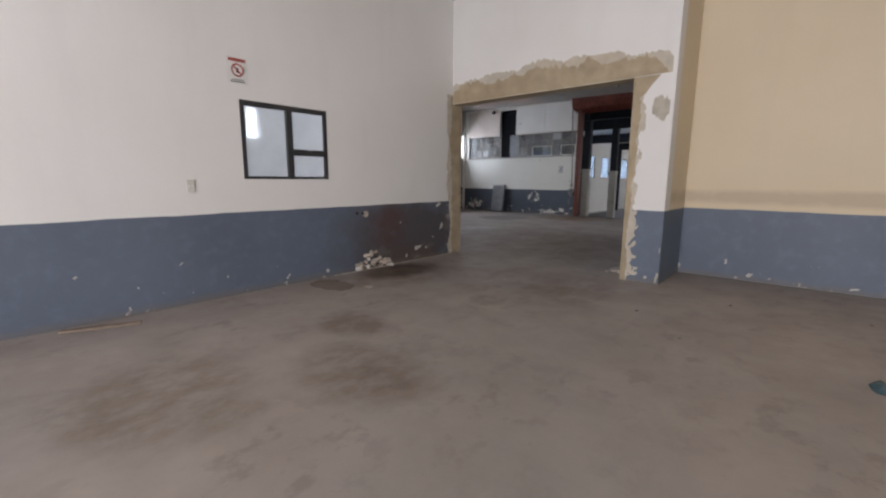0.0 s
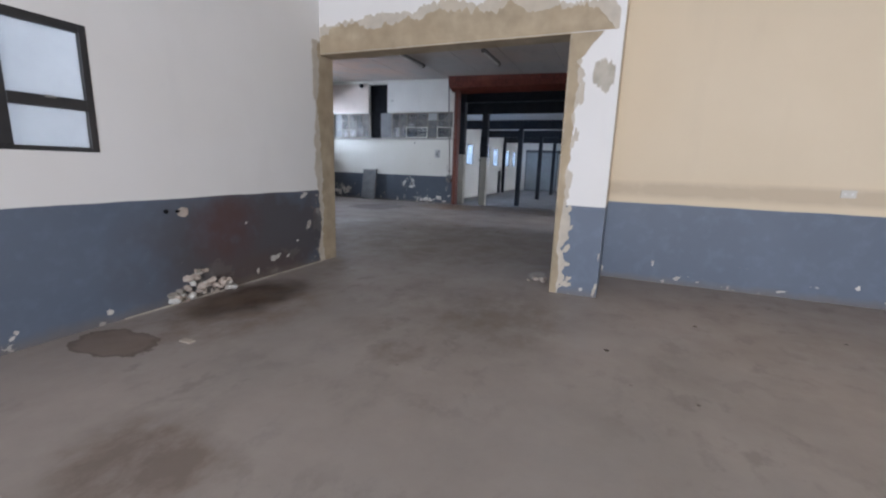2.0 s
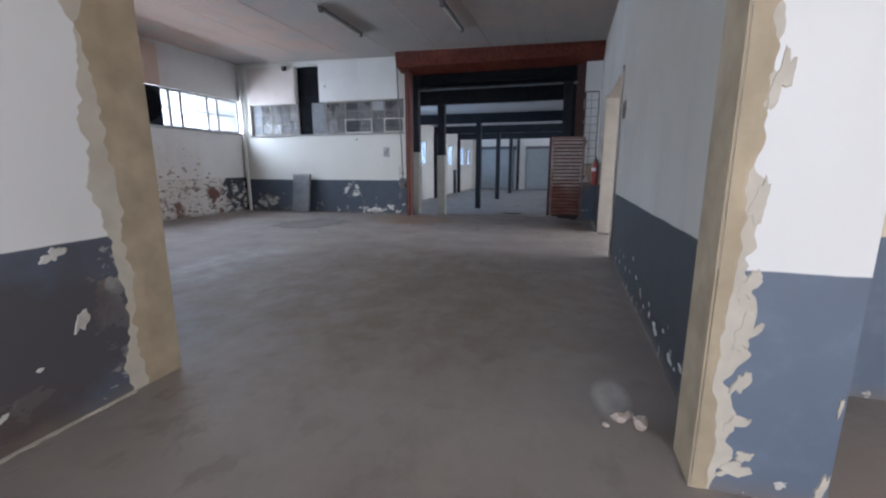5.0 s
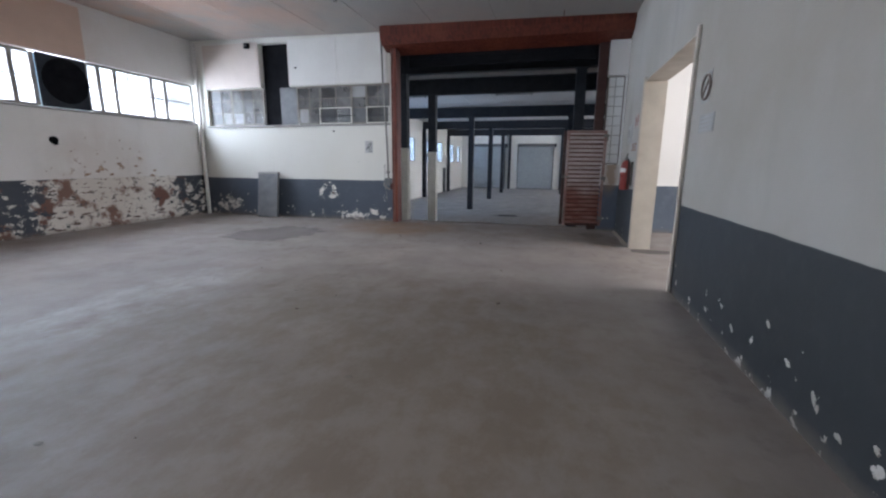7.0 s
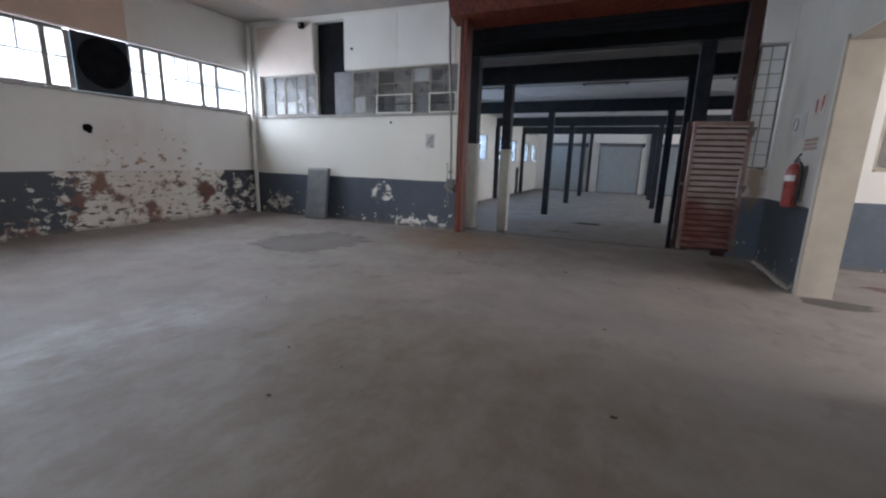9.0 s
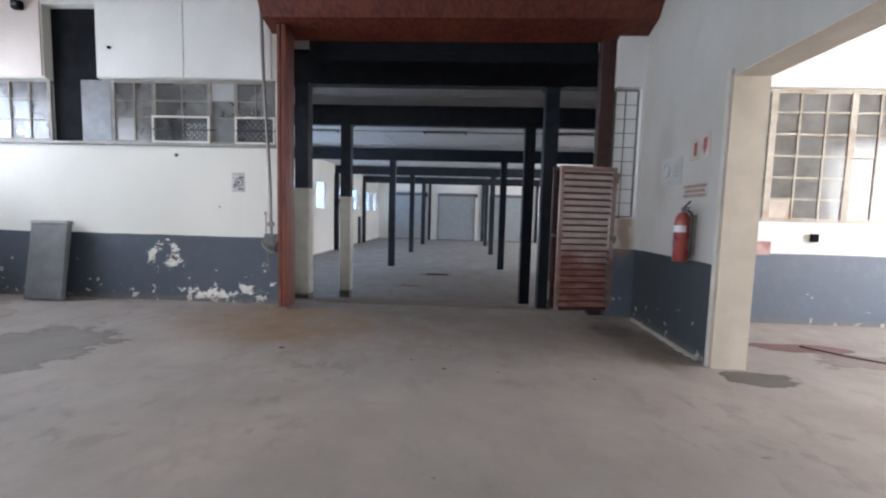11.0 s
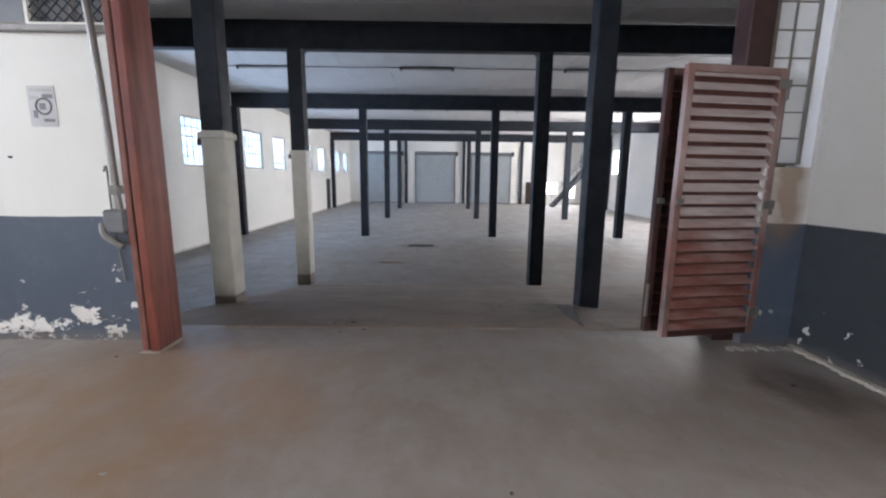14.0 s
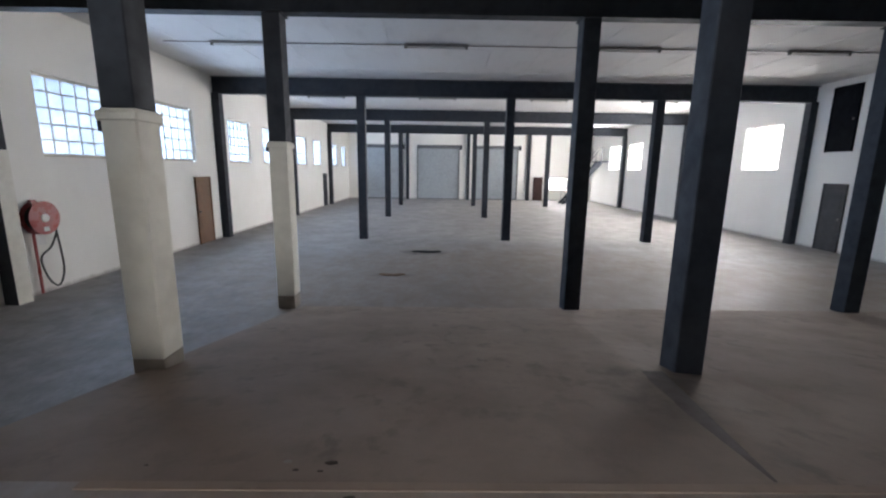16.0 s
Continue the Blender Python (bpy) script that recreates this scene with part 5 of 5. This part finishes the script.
for k in range(70):
    u, w = rng.random(), rng.random()
    y, z = 3.68 + 0.62 * u, 0.015 + 0.25 * w * (0.30 + 0.70 * math.sin(math.pi * min(1, u * 1.1)))
    bm = bmesh.new()
    r = 0.014 + 0.034 * rng.random() ** 1.4
    small_stone(bm, (-4.238 + 0.02 * rng.random(), y, z), r, 40 + k)
    part("rubble_piece", bm, M_SCAB if k % 5 == 0 else M_RUBBLE if k % 3 else M_CONCRETE, rub)
for k, (x, y, r) in enumerate(((-1.60, 6.09, 0.035), (-1.51, 6.06, 0.045), (-1.55, 6.13, 0.025), (-1.67, 6.02, 0.02))):
    st = thing("plaster_chunk", (x, y, 0), "pale broken plaster chunk on the floor", "rubble", "plaster chunks by the pier")
    bm = bmesh.new()
    small_stone(bm, (x, y, r * 0.5), r, 90 + k)
    part("lump", bm, M_RUBBLE, st)
SCRAPS = [(-4.77, 14.60, 0.03), (-4.45, 14.62, 0.022), (-5.13, 12.63, 0.03), (-3.16, 12.26, 0.026), (-0.79, 4.43, 0.024), (-0.13, 5.27, 0.028), (0.6, 6.13, 0.02), (-2.48, 4.68, 0.014),
          (-3.06, 10.58, 0.024), (-3.65, 7.72, 0.024), (-5.0, 9.2, 0.016), (-2.4, 12.2, 0.018), (-1.95, 13.6, 0.03), (-1.75, 13.75, 0.024), (-4.62, 14.56, 0.016), (-4.2, 14.62, 0.014),
          (0.9, 5.4, 0.016), (-0.3, 3.9, 0.014), (-0.6, 5.0, 0.012), (-3.9, 12.46, 0.014), (-3.6, 12.28, 0.03), (-2.93, 12.53, 0.016), (-4.66, 8.70, 0.026), (-4.51, 9.14, 0.014),
          (-4.74, 6.78, 0.022), (-4.35, 6.93, 0.012), (-2.94, 9.34, 0.030), (-5.21, 12.99, 0.022), (-3.57, 12.89, 0.016), (-2.64, 4.61, 0.012), (-0.76, 4.92, 0.02), (-5.39, 14.83, 0.016),
          (-4.58, 14.86, 0.026), (-4.78, 14.87, 0.018), (-4.72, 14.80, 0.014), (-4.61, 14.79, 0.014), (-4.41, 15.33, 0.024), (-5.99, 14.09, 0.02), (-5.94, 9.89, 0.016), (-6.11, 9.31, 0.018)]
for k, (x, y, r) in enumerate(SCRAPS):
    z = min(0.0, -1.065 * (y - 14.70) / 5.4)
    st = thing("floor_debris", (x, y, z), "small scrap of dirt lying on the concrete floor", "debris", "floor scraps")
    bm = bmesh.new()
    small_stone(bm, (x, y, z + r * 0.15), r * 0.62, 120 + k)
    for v in bm.verts:
        v.co = Vector((x + (v.co.x - x) * (1.5 - 0.1 * (k % 8)), y + (v.co.y - y) * (0.7 + 0.1 * (k % 5)), z + max(0.001, (v.co.z - z) * 0.5)))
    part("scrap", bm, M_SIGN if k == 7 else M_GRIT if k % 3 else M_CONCRETE, st)
for x, y, w, l, turn, lab in ((-4.02, 0.85, 0.06, 0.55, -22, "dark splintered timber strip lying by the wall"),):
    t = thing("timber_strip", (x, y, 0.0), lab, "timber")
    bm = bmesh.new()
    box(bm, x - w / 2, x + w / 2, y - l / 2, y + l / 2, 0.001, 0.022, 0.004)
    for v in bm.verts:
        v.co.x += 0.03 * noise.noise((v.co.y * 4, 2, 1))
    part("strip", bm, M_WOOD if l < 0.4 else M_OLDWOOD, t)
    t.matrix_basis = pose(x, y, 0, 0, 0, turn)
# Dark red stain streak on the floor, shaped as a thin raised tube.
hose = pipe("floor_hose", [(0.05, 13.35, 0.012), (0.35, 13.0, 0.012), (0.7, 12.75, 0.012), (1.3, 12.5, 0.012), (2.2, 12.45, 0.012)], 0.007, "thin dark red stain streak on the wet floor, shaped as a tube", M_REDDARK, "hose")

# ---- hall things ----


def panel_door(name, axis, d, inward, a0, a1, z0, z1, label, material=None):
    material = material or M_WOOD
    at = (d, (a0 + a1) / 2, z0) if axis == "x" else ((a0 + a1) / 2, d, z0)
    w = thing(name, at, label, "door", kind="structure")

    def bit(nm, lo, hi, p0, p1, q0, q1, m, edge=0.004, under=None):
        bm = bmesh.new()
        l, h = sorted((d + inward * lo, d + inward * hi))
        slab(bm, axis, l, h, p0, p1, q0, q1, edge)
        return part(nm, bm, m, under or w)

    leaf = bit("door_leaf", 0.004, 0.04, a0 + 0.05, a1 - 0.05, z0 + 0.005, z1 - 0.05, material)
    bit("door_frame", 0.002, 0.06, a0, a0 + 0.05, z0, z1, material)
    bit("door_frame", 0.002, 0.06, a1 - 0.05, a1, z0, z1, material)
    bit("door_frame", 0.002, 0.06, a0 + 0.05, a1 - 0.05, z1 - 0.05, z1, material)
    h = z1 - z0
    for f0, f1 in ((0.08, 0.42), (0.52, 0.90)):
        bit("door_panel", 0.04, 0.048, a0 + 0.13, a1 - 0.13, z0 + h * f0, z0 + h * f1, material, 0.004, leaf)
    bit("door_handle", 0.04, 0.09, a0 + 0.09, a0 + 0.12, z0 + h * 0.47, z0 + h * 0.5, M_PIPE, 0.003, leaf)
    return w


panel_door("door_1", "x", -11.4, 1, 25.80, 26.62, HALL_Z, 0.97, "brown wooden panel door in the hall wall")
panel_door("door_2", "x", -11.4, 1, 39.75, 40.5, HALL_Z, 0.95, "dark wooden door in the hall wall", M_BLACK)
panel_door("door_3", "x", 8.1, -1, 25.65, 26.45, HALL_Z, 1.02, "dark door in the far hall wall", M_DARKFRAME)
panel_door("door_4", "x", 8.1, -1, 25.75, 26.65, 1.98, 3.92, "dark loft door high in the hall wall", M_DARK)
panel_door("door_5", "x", 8.1, -1, 33.3, 34.1, HALL_Z, 0.93, "light brown wooden door in the hall wall")
panel_door("door_6", "y", 47.2, -1, 3.45, 4.2, HALL_Z, 0.78, "dark door in the end wall", M_REDDARK)


def roller_shutter(x0, x1):
    s = thing("roller_shutter", ((x0 + x1) / 2, 47.1, HALL_Z), "closed pale grey roller shutter in the end wall", "shutter", "end wall shutters")
    bm = bmesh.new()
    n = 46
    rows = []
    for k in range(2 * n + 1):
        z, y = HALL_Z + 0.02 + k * 3.98 / (2 * n), 47.10 + 0.025 * (k % 2)
        rows.append((bm.verts.new((x0, y, z)), bm.verts.new((x1, y, z))))
    for p, q in zip(rows, rows[1:]):
        bm.faces.new((p[0], p[1], q[1], q[0]))
    part("curtain", bm, M_SHUTTER, s)
    part("bottom_bar", boxes((x0, x1, 47.08, 47.16, HALL_Z, HALL_Z + 0.08), edge=0.006), M_GREYPANEL, s)
    for x in (x0 - 0.09, x1):
        part("guide_rail", boxes((x, x + 0.09, 47.05, 47.198, HALL_Z, 3.0), edge=0.006), M_GREYPANEL, s)
    bm = bmesh.new()
    rod(bm, (x0 - 0.09, 47.04, 3.06), (x1 + 0.2, 47.04, 3.06), 0.13, 14)
    part("roll", bm, M_GREYPANEL, s)
    part("motor_box", boxes((x1 + 0.11, x1 + 0.28, 46.9, 47.19, 2.85, 3.2), edge=0.01), M_BLACK, s)


for x0 in (-10.35, -5.82, -1.15):
    roller_shutter(x0, x0 + 3.2)
for x in (-6.66, -1.83, 3.0):
    c = thing("wall_column", (x, 47.1, HALL_Z), "blue-black steel column against the end wall", "column", "end wall columns")
    part("shaft", boxes((x - 0.12, x + 0.12, 46.98, 47.198, HALL_Z, 4.1), edge=0.006), M_BLACK, c)

stair = thing("steel_stair", (6.4, 44.0, HALL_Z), "dark steel stair rising to a loft landing", "stair")
for y in (43.6, 44.4):
    bm = bmesh.new()
    v = []
    for yy in (y - 0.02, y + 0.02):
        v.append([bm.verts.new((x, yy, z)) for x, z in ((4.75, HALL_Z), (5.0, HALL_Z), (7.5, 1.80), (7.5, 2.05), (7.35, 2.05))])
    bm.faces.new(v[0]), bm.faces.new(v[1])
    for i in range(5):
        bm.faces.new((v[0][i], v[0][(i + 1) % 5], v[1][(i + 1) % 5], v[1][i]))
    part("stringer", bm, M_BLACK, stair)
    bm = bmesh.new()
    rod(bm, (4.9, y, HALL_Z + 0.95), (7.4, y, 2.95), 0.022, 8)
    part("handrail", bm, M_BLACK, stair)
    for k in range(4):
        x = 4.95 + k * 0.8
        bm = bmesh.new()
        rod(bm, (x, y, HALL_Z + 0.1 + (x - 4.9) * 1.2), (x, y, HALL_Z + 0.95 + (x - 4.9) * 1.155), 0.016, 6)
        part("baluster", bm, M_BLACK, stair)
for k in range(15):
    f = (k + 1) / 16
    x, z = 4.95 + 2.5 * f, HALL_Z + 3.0 * f
    part("tread", boxes((x - 0.12, x + 0.12, 43.62, 44.38, z - 0.02, z + 0.01), edge=0.003), M_GREYPANEL, stair)
part("landing", boxes((7.35, 8.09, 43.4, 45.4, 1.97, 2.04), edge=0.005), M_BLACK, stair)
for y in (43.45, 45.35):
    part("landing_post", boxes((7.38, 7.43, y - 0.025, y + 0.025, 2.04, 3.0), edge=0.003), M_BLACK, stair)

reel = thing("fire_hose_reel", (-11.3, 20.95, 0.3), "red fire hose reel on the hall wall, hose hanging", "hose reel")
RY, RZ = 20.72, 0.33
bm = bmesh.new()
rod(bm, (-11.20, RY, RZ), (-11.19, RY, RZ), 0.30, 28)
disc = part("front_disc", bm, M_EXTRED, reel)
bm = bmesh.new()
rod(bm, (-11.36, RY, RZ), (-11.35, RY, RZ), 0.30, 28)
part("back_disc", bm, M_EXTRED, reel)
bm = bmesh.new()
rod(bm, (-11.35, RY, RZ), (-11.20, RY, RZ), 0.22, 24)
part("wound_hose", bm, M_RUBBER, reel, "black wound hose")
bm = bmesh.new()
rod(bm, (-11.19, RY, RZ), (-11.175, RY, RZ), 0.075, 16)
part("hub", bm, M_SIGN, disc, "white hub plate")
part("sticker", boxes((-11.188, -11.184, RY - 0.05, RY + 0.05, RZ - 0.24, RZ - 0.16)), M_SIGN, disc)
part("bracket", boxes((-11.399, -11.36, RY - 0.06, RY + 0.06, RZ - 0.2, RZ + 0.32), edge=0.004), M_EXTRED, reel)
bm = bmesh.new()
tube_path(bm, [Vector((-11.28, RY + 0.25, RZ)), Vector((-11.27, RY + 0.30, -0.3)), Vector((-11.27, RY + 0.30, -0.72)), Vector((-11.27, RY + 0.16, -0.96)), Vector((-11.27, RY - 0.02, -0.80)), Vector((-11.30, RY - 0.08, -0.40)), Vector((-11.30, RY + 0.15, -0.22)), Vector((-11.27, RY + 0.28, 0.05))], 0.018)
part("hanging_hose", bm, M_RUBBER, reel, "black hanging hose loop")
bm = bmesh.new()
tube_path(bm, [Vector((-11.33, RY - 0.12, RZ - 0.2)), Vector((-11.33, RY - 0.12, HALL_Z + 0.02))], 0.024)
part("supply_pipe", bm, M_EXTRED, reel)
part("notice", boxes((-11.398, -11.39, RY - 0.02, RY + 0.16, -0.18, 0.06)), M_SIGN, reel, "white notice plate")
for k, (x, y, sx, sy, lab) in enumerate(((-5.15, 22.35, 0.30, 0.10, "flattened brown scrap lying on the hall floor"), (-4.45, 25.05, 0.42, 0.14, "dark torn sheet lying on the hall floor"))):
    f = thing("floor_scrap", (x, y, HALL_Z), lab, "debris")
    bm = bmesh.new()
    outline = [bm.verts.new((x + sx * math.cos(w) * (1 + 0.35 * noise.noise((math.cos(w) * 2, math.sin(w) * 2, k))), y + sy * math.sin(w) * (1 + 0.5 * noise.noise((math.cos(w) * 2, k, math.sin(w) * 2))), HALL_Z + 0.012 + 0.008 * math.sin(3 * w))) for w in (2 * math.pi * i / 18 for i in range(18))]
    face = bm.faces.new(outline)
    low = bmesh.ops.extrude_face_region(bm, geom=[face])["geom"]
    for v in low:
        if isinstance(v, bmesh.types.BMVert):
            v.co.z = HALL_Z + 0.002
    part("sheet", bm, M_DARK if k else M_WOOD, f)
scrap = thing("plastic_scrap", (0.84, 3.76, 0), "crumpled blue-green plastic scrap on the floor", "debris")
bm = bmesh.new()
small_stone(bm, (0.84, 3.76, 0.02), 0.07, 301)
part("film", bm, plain("blue_green_plastic", (0.035, 0.075, 0.09), 0.5), scrap)
leafy = thing("paper_scrap", (-3.45, 3.24, 0), "small pale paper scrap on the floor", "debris")
bm = boxes((-3.50, -3.40, 3.215, 3.265, 0.001, 0.010), edge=0.002)
part("paper", bm, M_SIGNCREAM, leafy)
scar = thing("plaster_scar", (-4.24, 3.84, 0.78), "chipped plaster hole with pale rim in the dado", "plaster damage")
bm = bmesh.new()
small_stone(bm, (-4.238, 3.85, 0.785), 0.055, 71)
for v in bm.verts:
    v.co.x = -4.24 + (v.co.x + 4.24) * 0.14
part("pale_rim", bm, M_RUBBLE, scar)
# Flat black lump drawn for the unlit inside of the hole.
bm = bmesh.new()
small_stone(bm, (-4.236, 3.80, 0.795), 0.024, 72)
for v in bm.verts:
    v.co.x = -4.232 + (v.co.x + 4.236) * 0.1
part("dark_hole", bm, M_DARK, scar)
plug = thing("wall_plug", (-4.24, 3.70, 0.80), "small dark plug stuck in the dado", "plug")
bm = bmesh.new()
rod(bm, (-4.239, 3.70, 0.80), (-4.225, 3.70, 0.80), 0.016, 10)
part("stub", bm, M_DARK, plug)


def flake(name, axis, d, inward, a, z, w, h, seed, material, label):
    """A thin ragged scab of plaster or bare patch, standing a few millimetres proud of its wall."""
    f = thing(name, (d, a, z) if axis == "x" else (a, d, z), label, "plaster damage", "flaked spots in the dado")
    bm = bmesh.new()
    rim = []
    for k in range(28):
        t = 2 * math.pi * k / 28
        g = 1 + 0.8 * noise.noise((math.cos(t) * 1.6, math.sin(t) * 1.6, seed)) + 0.45 * noise.noise((math.cos(t) * 5, math.sin(t) * 5, seed))
        u, v = a + w * 0.5 * g * math.cos(t) + 0.25 * w * math.sin(t), max(0.004, z + h * 0.5 * g * math.sin(t))
        rim.append((u, v))
    for depth, shrink in ((0.0005, 1.0), (0.005, 0.86)):
        ring = []
        for u, v in rim:
            u, v = a + (u - a) * shrink, z + (v - z) * shrink
            ring.append(bm.verts.new((d + inward * depth, u, v) if axis == "x" else (u, d + inward * depth, v)))
        if depth > 0.001:
            bm.faces.new(ring)
            for k in range(28):
                bm.faces.new((last[k], last[(k + 1) % 28], ring[(k + 1) % 28], ring[k]))
        last = ring
    part("scab", bm, material, f)
    return f


LOST = "chipped spot of bare white plaster in the dado"
for k, (y, z, w, h) in enumerate(((5.36, 0.85, 0.09, 0.06), (5.42, 0.50, 0.07, 0.12), (4.87, 0.20, 0.13, 0.07), (5.06, 0.18, 0.04, 0.03), (4.50, 0.62, 0.022, 0.022), (5.22, 0.33, 0.03, 0.02),
                                  (4.62, 0.10, 0.03, 0.05), (1.55, 0.42, 0.03, 0.025), (0.75, 0.42, 0.03, 0.022), (1.98, 0.22, 0.022, 0.022))):
    flake("chipped_plaster", "x", -4.24, 1, y, z, w, h, 3.1 * k + 0.7, M_SCAB, LOST)
for k, (x, z, w, h) in enumerate(((-0.12, 0.075, 0.06, 0.05), (0.08, 0.06, 0.03, 0.02), (0.85, 0.06, 0.08, 0.025), (1.7, 0.08, 0.05, 0.03))):
    flake("chipped_plaster", "y", 6.70, -1, x, z, w, h, 2.3 * k + 1.1, M_SCAB, LOST)
for k, (x, z, w, h) in enumerate(((-1.27, 0.84, 0.06, 0.10), (-1.265, 0.66, 0.07, 0.14), (-1.26, 0.47, 0.06, 0.10), (-1.25, 0.30, 0.08, 0.07),
                                  (-1.21, 0.17, 0.05, 0.05), (-1.25, 0.10, 0.09, 0.07), (-0.955, 0.08, 0.035, 0.14), (-0.945, 0.42, 0.012, 0.08),
                                  (-1.28, 1.15, 0.05, 0.16), (-1.27, 1.55, 0.05, 0.20), (-1.25, 1.95, 0.06, 0.22))):
    flake("plaster_smear", "y", 5.70, -1, x, z, w, h, 1.7 * k + 0.3, M_SKIM, "ragged smear of pale plaster over the pier paint")
for k, (y, z, w, h) in enumerate(((8.25, 0.40, 0.035, 0.03), (8.0, 0.28, 0.05, 0.03), (7.75, 0.22, 0.04, 0.05), (7.55, 0.15, 0.04, 0.03), (7.35, 0.24, 0.03, 0.03), (7.1, 0.14, 0.11, 0.06),
                                  (6.85, 0.22, 0.04, 0.025), (6.65, 0.12, 0.08, 0.05), (8.7, 0.20, 0.04, 0.04), (9.2, 0.16, 0.05, 0.03), (9.6, 0.12, 0.04, 0.03), (6.4, 0.18, 0.06, 0.04))):
    flake("chipped_plaster", "x", -1.27, -1, y, z, w, h, 2.9 * k + 0.2, M_SCAB, LOST)

ragged("trim_mortar_line", lambda u, w, p: (w, 3.3 + u * 2.32, 0.001 + p), 200, lambda u: -4.239, lambda u: -4.214 + wobble(u * 9, 0.022, 41), "pale mortar line along the wall foot", M_SKIM)
# Thin dark wedge on the ramp edge: shadow and dirt painted as one sheet.
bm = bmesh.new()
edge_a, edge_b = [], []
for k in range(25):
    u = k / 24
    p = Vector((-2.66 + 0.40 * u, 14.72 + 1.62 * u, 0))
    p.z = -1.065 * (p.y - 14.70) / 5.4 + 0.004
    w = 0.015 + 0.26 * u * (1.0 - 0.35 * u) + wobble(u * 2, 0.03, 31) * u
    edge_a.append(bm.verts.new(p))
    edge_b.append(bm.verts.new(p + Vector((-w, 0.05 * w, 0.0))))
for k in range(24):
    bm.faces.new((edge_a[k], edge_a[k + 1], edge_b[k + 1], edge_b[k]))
structure("trim_ramp_streak", bm, plain("ramp_shadow_and_dirt", (0.115, 0.088, 0.070), 0.8, vary=0.35, scale=7), "dark wedge of painted shadow and dirt along the ramp edge", "stain")
